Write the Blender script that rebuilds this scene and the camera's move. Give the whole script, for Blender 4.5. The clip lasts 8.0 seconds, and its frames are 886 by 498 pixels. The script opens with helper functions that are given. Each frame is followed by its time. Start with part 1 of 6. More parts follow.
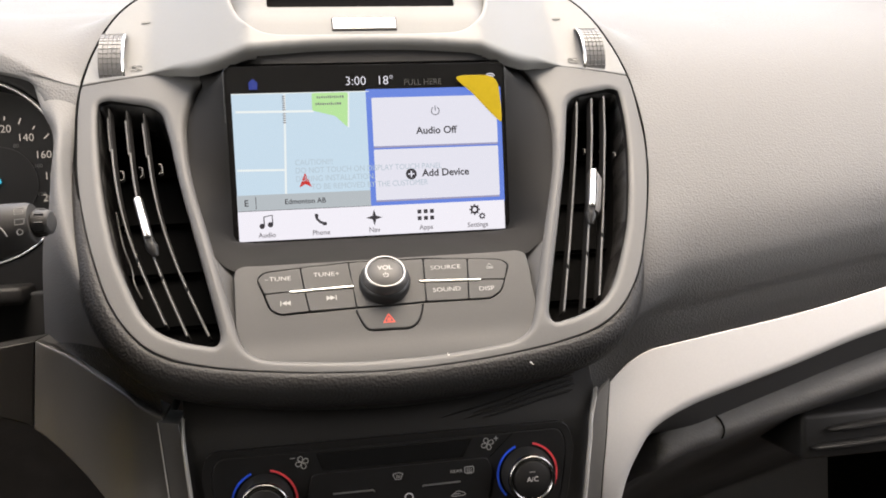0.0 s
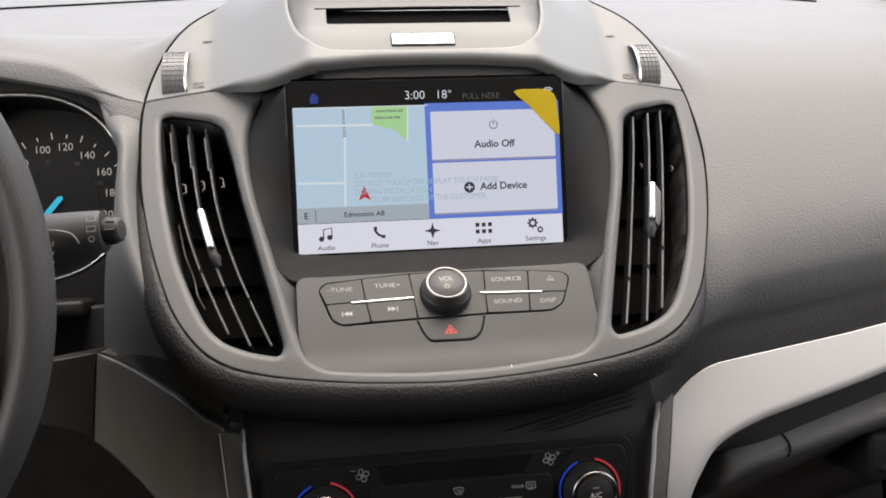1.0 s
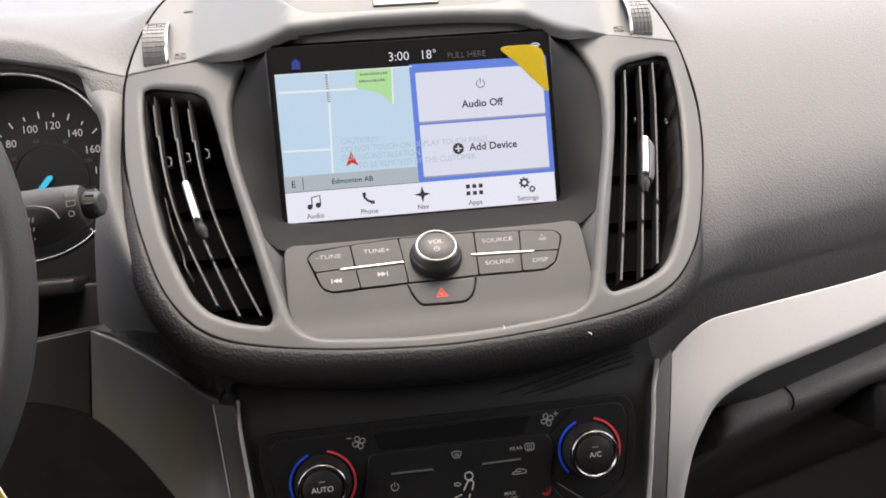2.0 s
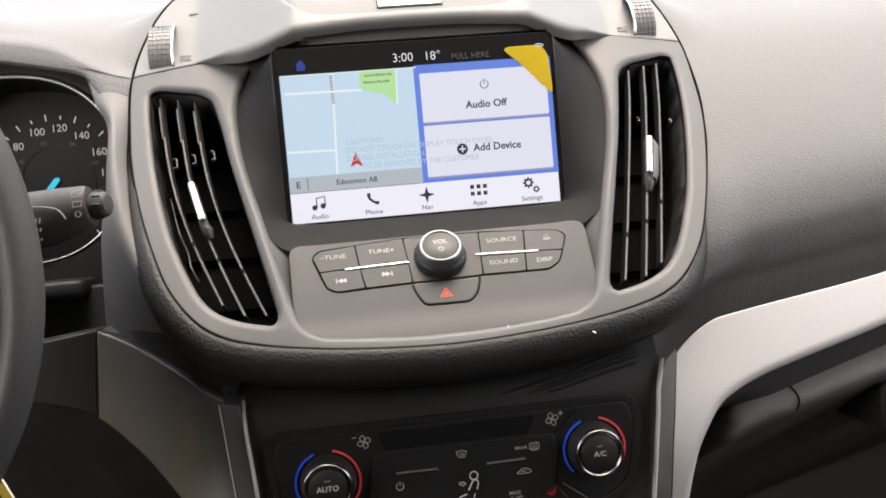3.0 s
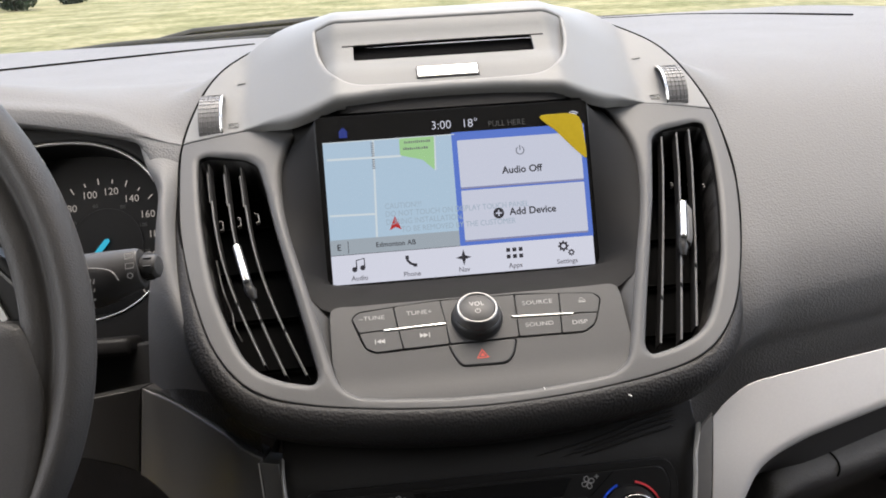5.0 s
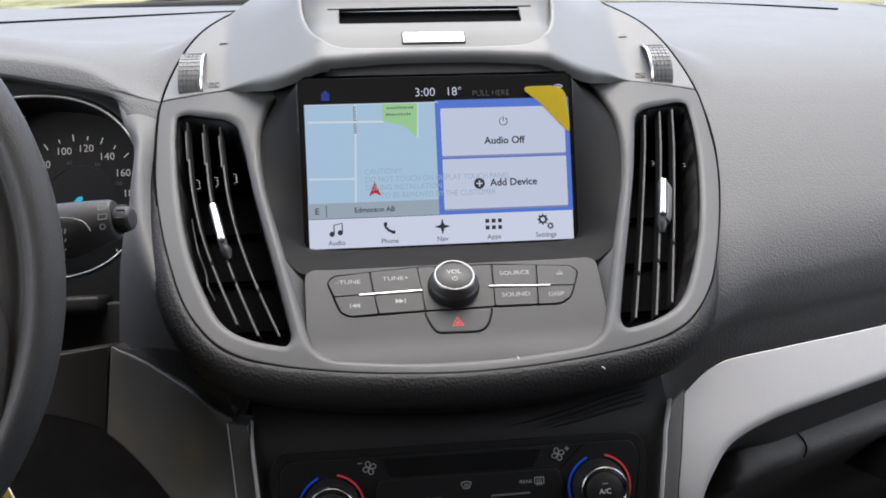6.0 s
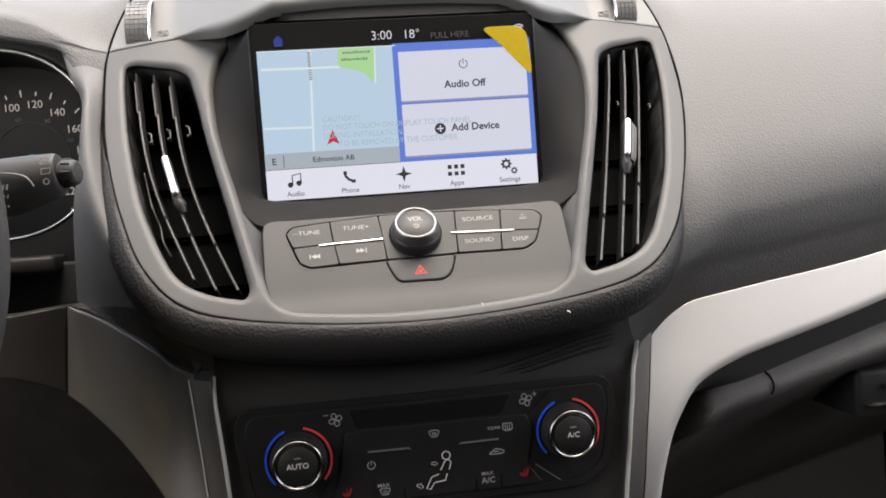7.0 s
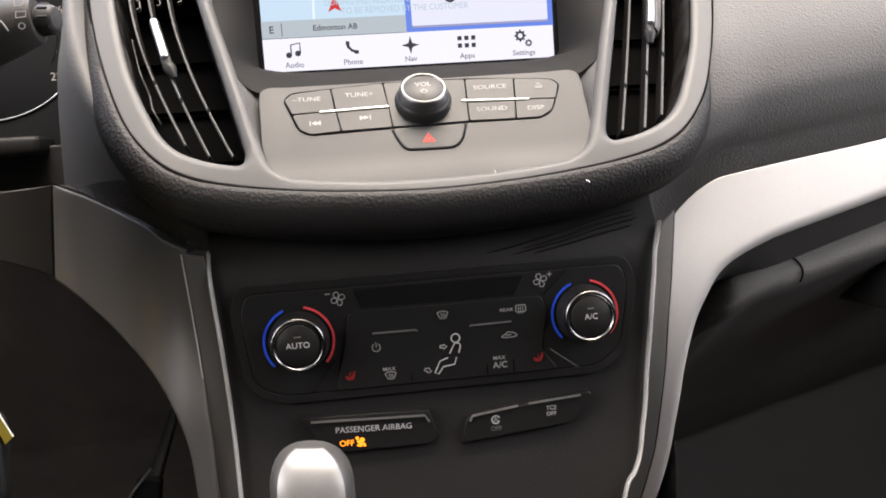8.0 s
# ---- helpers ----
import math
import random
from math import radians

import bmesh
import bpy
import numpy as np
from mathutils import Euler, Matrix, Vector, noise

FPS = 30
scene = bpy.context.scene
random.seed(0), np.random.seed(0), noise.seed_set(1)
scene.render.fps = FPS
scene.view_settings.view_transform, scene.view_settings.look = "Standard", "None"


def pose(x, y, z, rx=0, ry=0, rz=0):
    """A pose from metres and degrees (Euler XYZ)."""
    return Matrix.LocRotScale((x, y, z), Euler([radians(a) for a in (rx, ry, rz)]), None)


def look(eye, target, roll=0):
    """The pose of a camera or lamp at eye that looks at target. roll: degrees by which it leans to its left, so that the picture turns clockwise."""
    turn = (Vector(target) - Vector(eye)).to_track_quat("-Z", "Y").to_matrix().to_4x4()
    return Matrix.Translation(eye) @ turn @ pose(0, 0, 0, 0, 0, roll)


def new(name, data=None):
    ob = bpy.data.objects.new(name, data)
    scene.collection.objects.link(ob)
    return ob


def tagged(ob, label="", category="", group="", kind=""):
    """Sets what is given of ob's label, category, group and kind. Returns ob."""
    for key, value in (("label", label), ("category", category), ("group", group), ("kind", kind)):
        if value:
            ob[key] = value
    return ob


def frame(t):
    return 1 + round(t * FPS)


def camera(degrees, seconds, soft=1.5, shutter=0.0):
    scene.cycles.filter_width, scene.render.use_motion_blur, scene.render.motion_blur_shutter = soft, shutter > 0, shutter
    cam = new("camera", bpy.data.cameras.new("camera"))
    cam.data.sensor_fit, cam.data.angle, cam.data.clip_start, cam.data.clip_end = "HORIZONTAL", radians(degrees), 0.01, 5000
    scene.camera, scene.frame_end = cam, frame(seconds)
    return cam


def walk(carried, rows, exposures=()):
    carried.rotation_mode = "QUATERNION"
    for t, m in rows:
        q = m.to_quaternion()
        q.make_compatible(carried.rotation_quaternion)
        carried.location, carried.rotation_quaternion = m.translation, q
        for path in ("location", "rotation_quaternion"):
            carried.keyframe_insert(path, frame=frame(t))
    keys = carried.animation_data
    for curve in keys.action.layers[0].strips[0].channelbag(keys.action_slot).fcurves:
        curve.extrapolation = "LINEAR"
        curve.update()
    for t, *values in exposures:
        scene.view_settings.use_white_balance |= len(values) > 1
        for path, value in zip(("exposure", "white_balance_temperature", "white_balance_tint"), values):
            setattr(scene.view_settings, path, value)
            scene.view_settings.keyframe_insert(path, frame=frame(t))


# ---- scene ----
# A car's centre console: DASH is the frame of the touchscreen (x right, y into the dash, z up the screen).
DASH = pose(0, 0, 1.1, -21, 0, 0)
cam = camera(56.0, 8.0, soft=1.8)
PATH = [
    (0, (-0.0475, -0.5464, -0.0257), (0.1179, 0.4375, -0.0940), -2.55),
    (0.2, (-0.0479, -0.5367, -0.0237), (0.1217, 0.4458, -0.1007), -3.58),
    (0.3, (-0.0545, -0.5370, -0.0281), (0.1095, 0.4477, -0.0879), -3.38),
    (0.5, (-0.0629, -0.5430, -0.0328), (0.0801, 0.4465, -0.0553), -2.68),
    (0.7, (-0.0802, -0.5452, -0.0251), (0.0763, 0.4422, -0.0474), -2.13),
    (0.8, (-0.0720, -0.5450, -0.0362), (0.0695, 0.4449, -0.0456), -2.29),
    (1, (-0.0679, -0.5422, -0.0395), (0.0671, 0.4483, -0.0637), -2.61),
    (1.2, (-0.0662, -0.5372, -0.0421), (0.0741, 0.4520, -0.0832), -3.28),
    (1.5, (-0.0554, -0.5398, -0.0439), (0.0681, 0.4515, -0.0879), -4.40),
    (1.7, (-0.0552, -0.5361, -0.0454), (0.0725, 0.4545, -0.0948), -4.66),
    (2, (-0.0520, -0.5366, -0.0467), (0.0625, 0.4552, -0.1024), -4.85),
    (2.2, (-0.0518, -0.5366, -0.0487), (0.0608, 0.4557, -0.1013), -4.93),
    (3.3, (-0.0510, -0.5406, -0.0496), (0.0478, 0.4533, -0.0980), -5.23),
    (3.5, (-0.0569, -0.5479, -0.0465), (0.0291, 0.4476, -0.0860), -5.30),
    (3.7, (-0.0592, -0.5516, -0.0443), (0.0155, 0.4451, -0.0775), -5.42),
    (4, (-0.0580, -0.5496, -0.0466), (0.0134, 0.4476, -0.0662), -5.76),
    (4.2, (-0.0535, -0.5459, -0.0462), (0.0243, 0.4510, -0.0567), -5.86),
    (4.5, (-0.0530, -0.5465, -0.0466), (0.0263, 0.4503, -0.0383), -5.77),
    (4.7, (-0.0536, -0.5484, -0.0443), (0.0231, 0.4485, -0.0243), -5.46),
    (5.8, (-0.0556, -0.5466, -0.0578), (0.0365, 0.4489, -0.0331), -2.88),
    (6, (-0.0559, -0.5453, -0.0593), (0.0449, 0.4496, -0.0518), -2.53),
    (6.2, (-0.0560, -0.5443, -0.0567), (0.0540, 0.4496, -0.0686), -2.55),
    (6.5, (-0.0499, -0.5397, -0.0632), (0.0656, 0.4533, -0.0861), -2.83),
    (6.7, (-0.0470, -0.5383, -0.0642), (0.0733, 0.4539, -0.0961), -3.28),
    (7, (-0.0446, -0.5363, -0.0656), (0.0774, 0.4551, -0.1117), -4.18),
    (7.2, (-0.0433, -0.5360, -0.0641), (0.0745, 0.4551, -0.1253), -4.69),
    (7.5, (-0.0432, -0.5347, -0.0681), (0.0663, 0.4561, -0.1472), -5.25),
    (7.7, (-0.0401, -0.5341, -0.0787), (0.0545, 0.4574, -0.1675), -5.24),
    (7.9, (-0.0429, -0.5209, -0.1044), (0.0544, 0.4705, -0.1925), -5.27),
    (8, (-0.0482, -0.5070, -0.1174), (0.0664, 0.4822, -0.2090), -4.07),
]
EXPOSURES = [(0.0, 2.87, 7350, 13), (0.5, 2.75, 7300, 13), (0.7, 2.62, 7000, 12), (1.0, 2.48, 6950, 12), (1.3, 2.54, 6950, 12), (2.0, 2.76, 7000, 13), (3.5, 2.84, 7150, 13), (4.5, 2.64, 6980, 12), (4.7, 2.54, 6950, 12), (5.8, 2.32, 6250, 11), (6.1, 2.38, 6350, 11), (6.6, 2.58, 6900, 12), (7.5, 2.76, 7000, 13), (8.0, 3.0, 7050, 14)]
walk(cam, [(t, DASH @ look(eye, target, roll)) for t, eye, target, roll in PATH], EXPOSURES)

# ---- light ----
world = bpy.data.worlds.new("sky")
scene.world = world
world.use_nodes = True
wn = world.node_tree.nodes
sky = wn.new("ShaderNodeTexSky")
sky.sky_type, sky.sun_disc = "NISHITA", False
sky.sun_elevation, sky.sun_rotation = radians(74), radians(30)
sky.dust_density = 4.0
world.node_tree.links.new(sky.outputs[0], wn["Background"].inputs[0])
wn["Background"].inputs[1].default_value = 0.15
sun_data = bpy.data.lights.new("sun", "SUN")
sun_data.energy, sun_data.angle, sun_data.color = 0.75, radians(50), (1.0, 0.96, 0.9)
sun = new("sun", sun_data)
sun.matrix_world = look((0, 0, 0), (-0.13, -0.24, -0.96))

# daylight through the side windows
for name, x, y, power in (("daylight_right", 0.78, -0.32, 0.7), ("daylight_left", -0.78, -0.32, 1.25)):
    lamp = bpy.data.lights.new(name, "AREA")
    lamp.shape, lamp.size, lamp.size_y, lamp.energy, lamp.color = "RECTANGLE", 0.75, 0.42, power, (1.0, 0.97, 0.93)
    ob = new(name, lamp)
    ob.matrix_world = look((x, y, 1.38), (0.1, -0.02, 1.0))

from mathutils.geometry import delaunay_2d_cdt

# ---- materials ----


def material(name, colour, rough=0.5, metal=0.0, grain=0.0, grain_size=400.0, bump=0.0, stain=0.0, emit=0.0, coat=0.0, spec=0.2, pebble=False):
    """A surface with fine grain in colour and relief and a larger unevenness in colour and gloss."""
    m = bpy.data.materials.new(name)
    m.use_nodes = True
    t = m.node_tree
    b = t.nodes["Principled BSDF"]
    b.inputs["Base Color"].default_value = (*colour, 1)
    b.inputs["Roughness"].default_value = rough
    b.inputs["Metallic"].default_value = metal
    b.inputs["Specular IOR Level"].default_value = spec
    b.inputs["Coat Weight"].default_value = coat
    b.inputs["Coat Roughness"].default_value = 0.08
    if emit:
        b.inputs["Emission Color"].default_value = (*colour, 1)
        b.inputs["Emission Strength"].default_value = emit
        b.inputs["Base Color"].default_value = (0.01, 0.01, 0.01, 1)
        return m
    co = t.nodes.new("ShaderNodeTexCoord")
    if stain:
        n = t.nodes.new("ShaderNodeTexNoise")
        n.inputs["Scale"].default_value, n.inputs["Detail"].default_value = 14.0, 6.0
        t.links.new(co.outputs["Object"], n.inputs["Vector"])
        fine = t.nodes.new("ShaderNodeTexNoise")
        fine.inputs["Scale"].default_value, fine.inputs["Detail"].default_value = grain_size, 3.0
        t.links.new(co.outputs["Object"], fine.inputs["Vector"])
        add = t.nodes.new("ShaderNodeMath")
        add.operation = "MULTIPLY_ADD"
        add.inputs[1].default_value = 0.5
        t.links.new(fine.outputs["Fac"], add.inputs[0])
        half = t.nodes.new("ShaderNodeMath")
        half.operation = "MULTIPLY"
        half.inputs[1].default_value = 0.5
        t.links.new(n.outputs["Fac"], half.inputs[0])
        t.links.new(half.outputs[0], add.inputs[2])
        r = t.nodes.new("ShaderNodeMapRange")
        r.inputs["From Min"].default_value, r.inputs["From Max"].default_value = 0.3, 0.7
        r.inputs["To Min"].default_value, r.inputs["To Max"].default_value = 1 - stain, 1 + stain
        t.links.new(add.outputs[0], r.inputs["Value"])
        mix = t.nodes.new("ShaderNodeVectorMath")
        mix.operation = "SCALE"
        mix.inputs[0].default_value = colour
        t.links.new(r.outputs[0], mix.inputs["Scale"])
        t.links.new(mix.outputs[0], b.inputs["Base Color"])
        rr = t.nodes.new("ShaderNodeMapRange")
        rr.inputs["To Min"].default_value, rr.inputs["To Max"].default_value = max(rough - 0.12, 0.03), min(rough + 0.12, 1)
        t.links.new(n.outputs["Fac"], rr.inputs["Value"])
        t.links.new(rr.outputs[0], b.inputs["Roughness"])
    if bump:
        if pebble:
            g = t.nodes.new("ShaderNodeTexVoronoi")
            g.feature = "SMOOTH_F1"
            g.inputs["Scale"].default_value = grain_size
            out = g.outputs["Distance"]
        else:
            g = t.nodes.new("ShaderNodeTexNoise")
            g.inputs["Scale"].default_value, g.inputs["Detail"].default_value = grain_size, 2.0
            out = g.outputs["Fac"]
        t.links.new(co.outputs["Object"], g.inputs["Vector"])
        k = t.nodes.new("ShaderNodeBump")
        k.inputs["Strength"].default_value, k.inputs["Distance"].default_value = bump, 0.0006
        t.links.new(out, k.inputs["Height"])
        t.links.new(k.outputs[0], b.inputs["Normal"])
    return m


PAD = material("soft_dash_grain", (0.108, 0.1065, 0.105), 0.65, grain_size=820, bump=0.6, stain=0.06, pebble=True)
BAND = material("dark_grained_vinyl", (0.0175, 0.0171, 0.0169), 0.55, grain_size=700, bump=0.75, stain=0.08, pebble=True)
FRAME = material("satin_grey_plastic", (0.0715, 0.0712, 0.0708), 0.48, grain_size=900, bump=0.08, stain=0.04)
HOODM = material("grey_hood_plastic", (0.147, 0.1482, 0.1445), 0.45, grain_size=900, bump=0.1, stain=0.04)
CHEEK = material("grained_grey_cheek", (0.10, 0.0985, 0.097), 0.62, grain_size=900, bump=0.35, stain=0.05, pebble=True)
INSET = material("matt_grey_inset", (0.116, 0.1168, 0.1142), 0.5, grain_size=900, bump=0.12, stain=0.04)
PANEL = material("cool_grey_panel", (0.039, 0.0394, 0.0398), 0.45, grain_size=900, bump=0.08, stain=0.05)
SURR = material("charcoal_surround", (0.0135, 0.0134, 0.0134), 0.6, grain_size=800, bump=0.12, stain=0.06, spec=0.04)
SILVER = material("satin_silver_trim", (0.60, 0.589, 0.571), 0.5, 0.3, grain_size=700, bump=0.05, stain=0.04)
# Base colour lowered to carry the shade low on the driver's side.
KNEE = material("shade_darkened_trim", (0.063, 0.0612, 0.0593), 0.42, 0.0, grain_size=700, bump=0.06, stain=0.06, spec=0.5)
DARK = material("dark_moulded_plastic", (0.016, 0.0156, 0.0153), 0.5, grain_size=700, bump=0.15, stain=0.1)
BLACK = material("black_plastic", (0.018, 0.018, 0.018), 0.4, stain=0.1)
GLOSS = material("gloss_black", (0.008, 0.008, 0.008), 0.12, stain=0.1, spec=0.4)
# Near-black base colours stand for the shade inside vents, slots and gaps.
VOID = material("gap_shade_black", (0.0045, 0.0045, 0.0045), 0.9, stain=0.1, spec=0.02)
VENTM = material("shaded_vent_plastic", (0.009, 0.0088, 0.0088), 0.6, stain=0.1, spec=0.08)
SLAT = material("vent_slat_plastic", (0.115, 0.113, 0.11), 0.35, stain=0.08)
RIB = material("knurled_grey_plastic", (0.15, 0.147, 0.142), 0.4, stain=0.06)
CHROME = material("chrome", (0.82, 0.81, 0.79), 0.16, 1.0, stain=0.03)
BRIGHT = material("satin_chrome", (0.7, 0.69, 0.67), 0.3, 0.9, stain=0.03)
CAPM = material("dark_grey_cap", (0.045, 0.044, 0.043), 0.45, grain_size=900, bump=0.05, stain=0.05)
KNOBRIM = material("polished_knob_ring", (0.2, 0.198, 0.194), 0.22, 1.0, stain=0.05)
RIMM = material("brushed_knob_rim", (0.16, 0.1585, 0.1565), 0.36, 0.9, stain=0.05)
BUTTON = material("button_plastic", (0.039, 0.0394, 0.0398), 0.42, grain_size=900, bump=0.05, stain=0.05)
CLIM = material("climate_plastic", (0.012, 0.0117, 0.0116), 0.4, grain_size=900, bump=0.08, stain=0.1)
EDGEM = material("satin_edge_line", (0.38, 0.375, 0.365), 0.5, 0.3, stain=0.05)
PLATEM = material("satin_silver_plate", (0.21, 0.208, 0.204), 0.4, 0.4, grain_size=900, bump=0.03, stain=0.05)
LEVERM = material("satin_grey_metal", (0.062, 0.0612, 0.06), 0.42, 0.3, grain_size=900, bump=0.03, stain=0.05)
STALKM = material("stalk_plastic", (0.042, 0.0413, 0.0406), 0.5, grain_size=900, bump=0.1, stain=0.08)
UNDER = material("dark_grey_edge", (0.042, 0.041, 0.0403), 0.6, grain_size=900, bump=0.1, stain=0.06)
GLOVE = material("grained_glovebox", (0.088, 0.0863, 0.085), 0.6, grain_size=750, bump=0.5, stain=0.08, pebble=True)
LEATHER = material("black_wheel_leather", (0.045, 0.0438, 0.0427), 0.5, grain_size=1250, bump=0.4, stain=0.08, pebble=True)
CARPET = material("dark_carpet", (0.09, 0.081, 0.0745), 0.95, grain_size=900, bump=0.6, stain=0.3)
LINER = material("grey_headliner", (0.46, 0.455, 0.445), 0.9, grain_size=900, bump=0.2, stain=0.05)
PRINT = material("pale_print", (0.45, 0.45, 0.445), 0.5)
GREYPRINT = material("grey_print", (0.25, 0.25, 0.245), 0.5)
DIMPRINT = material("dim_print", (0.12, 0.12, 0.115), 0.5)
FAINT = material("faint_film_print", (0.055, 0.055, 0.053), 0.5)
REDPRINT = material("red_print", (0.5, 0.06, 0.04), 0.5)
DARKRED = material("dark_red_print", (0.16, 0.014, 0.014), 0.5)
BLUEP = material("blue_print", (0.02, 0.08, 0.6), 0.4)
REDP = material("red_arc_print", (0.6, 0.06, 0.07), 0.4)
YELLOW = material("yellow_film_tab", (0.36, 0.26, 0.012), 0.4, stain=0.08)
AMBER = material("amber_light", (1.0, 0.3, 0.02), emit=0.3)
NEEDLE = material("blue_needle", (0.02, 0.42, 0.62), emit=0.19)
DIALTXT = material("dial_light", (0.75, 0.7, 0.66), emit=0.085)
DIALF = material("smoky_dial_face", (0.013, 0.0125, 0.0123), 0.45, stain=0.05)
RUBBER = material("wiper_rubber", (0.008, 0.008, 0.008), 0.7, stain=0.2)


SCREEN = 0.16


def lit(name, colour, strength):
    return material(name, colour, 0.2, emit=strength * SCREEN, spec=0.4)


E_WHITE = lit("screen_white", (0.70, 0.74, 0.88), 1.0)
E_TILE = lit("screen_tile", (0.61, 0.66, 0.81), 1.0)
E_MAP = lit("screen_map", (0.44, 0.61, 0.78), 1.0)
E_ROAD = lit("screen_road", (0.66, 0.76, 0.83), 1.0)
E_PARK = lit("screen_park", (0.36, 0.66, 0.32), 1.0)
E_BLUE = lit("screen_blue", (0.10, 0.2, 0.68), 1.0)
E_EDGE = lit("screen_tile_edge", (0.28, 0.28, 0.42), 1.0)
E_BAR = lit("screen_bar", (0.36, 0.43, 0.5), 1.0)
E_INK = lit("screen_ink", (0.03, 0.03, 0.04), 1.0)
E_SOFT = lit("screen_grey_ink", (0.15, 0.15, 0.18), 1.0)
E_RED = lit("screen_red", (0.5, 0.03, 0.03), 1.0)
FILM = lit("film_print", (0.36, 0.47, 0.58), 1.0)
E_HOME = lit("screen_home_blue", (0.02, 0.04, 0.25), 1.0)

# ---- shapes ----


def part(name, mesh, mat, parent, label="", smooth=True):
    """Links a bmesh or a mesh as one object under a thing or a part."""
    if isinstance(mesh, bmesh.types.BMesh):
        bm = mesh
        mesh = bpy.data.meshes.new(name)
        bm.normal_update()
        bm.to_mesh(mesh)
        bm.free()
    if smooth and len(mesh.polygons):
        mesh.shade_smooth()
        mesh.set_sharp_from_angle(angle=radians(58))
    if mat is not None:
        mesh.materials.clear()
        mesh.materials.append(mat)
    ob = new(name, mesh)
    if parent is not None:
        ob.parent = parent
    return tagged(ob, label)


def thing(name, matrix, label, category, group="", kind=""):
    ob = new(name)
    ob.empty_display_size = 0.02
    ob.matrix_world = matrix
    return tagged(ob, label, category, group, kind)


S = 0.656
CN = 1 / math.hypot(1, S)
# frame of the pod face (across, up the face, out of the face) and of a flat face at depth y
POD = DASH @ Matrix(((1, 0, 0, 0), (0, S * CN, -CN, 0), (0, CN, S * CN, 0), (0, 0, 0, 1)))


def face(y):
    return DASH @ Matrix(((1, 0, 0, 0), (0, 0, -1, y), (0, 1, 0, 0), (0, 0, 0, 1)))


def spline(pts, n=6, closed=True):
    """A smooth line through the points."""
    p = [Vector(q) for q in pts]
    out, k = [], len(p)
    for i in range(k if closed else k - 1):
        a, b, c, d = (p[(i + j) % k] if closed else p[min(max(i + j, 0), k - 1)] for j in (-1, 0, 1, 2))
        for s in range(n):
            t = s / n
            out.append(0.5 * (2 * b + (c - a) * t + (2 * a - 5 * b + 4 * c - d) * t * t + (3 * b - a - 3 * c + d) * t ** 3))
    if not closed:
        out.append(p[-1])
    return [tuple(q) for q in out]


def rounded(pts, r=0.003, n=4):
    """A closed polygon with its corners rounded."""
    out, k = [], len(pts)
    for i in range(k):
        a, b, c = (Vector(pts[(i + j) % k]) for j in (-1, 0, 1))
        da, dc = (a - b), (c - b)
        ra = min(r, da.length * 0.45, dc.length * 0.45)
        p, q = b + da.normalized() * ra, b + dc.normalized() * ra
        for s in range(n + 1):
            t = s / n
            out.append(tuple((1 - t) ** 2 * p + 2 * t * (1 - t) * b + t * t * q))
    return out


def rect(x0, y0, x1, y1, r=0.0015, n=3):
    return rounded([(x0, y0), (x1, y0), (x1, y1), (x0, y1)], r, n)


def resample(loop, step):
    out = []
    for i, a in enumerate(loop):
        b = loop[(i + 1) % len(loop)]
        k = max(1, int(math.dist(a, b) / step))
        out += [(a[0] + (b[0] - a[0]) * j / k, a[1] + (b[1] - a[1]) * j / k) for j in range(k)]
    return [p for i, p in enumerate(out) if math.dist(p, out[i - 1]) > 1e-5]


def area(loop):
    return 0.5 * sum(a[0] * b[1] - b[0] * a[1] for a, b in zip(loop, loop[1:] + loop[:1]))


def nearest(points, loops):
    """Distance of each point from the loops."""
    pts = np.asarray(points, float)
    best = np.full(len(pts), 9.0)
    for loop in loops:
        a = np.asarray(loop, float)
        b = np.roll(a, -1, 0)
        d = b - a
        dd = np.maximum((d * d).sum(1), 1e-12)
        for i in range(len(a)):
            s = np.clip(((pts - a[i]) @ d[i]) / dd[i], 0, 1)
            best = np.minimum(best, np.hypot(*(pts - a[i] - s[:, None] * d[i]).T))
    return best


def inside(points, loop):
    pts = np.asarray(points, float)
    res = np.zeros(len(pts), bool)
    for a, b in zip(loop, loop[1:] + loop[:1]):
        if a[1] == b[1]:
            continue
        cond = (a[1] > pts[:, 1]) != (b[1] > pts[:, 1])
        res ^= cond & (pts[:, 0] < (b[0] - a[0]) * (pts[:, 1] - a[1]) / (b[1] - a[1]) + a[0])
    return res


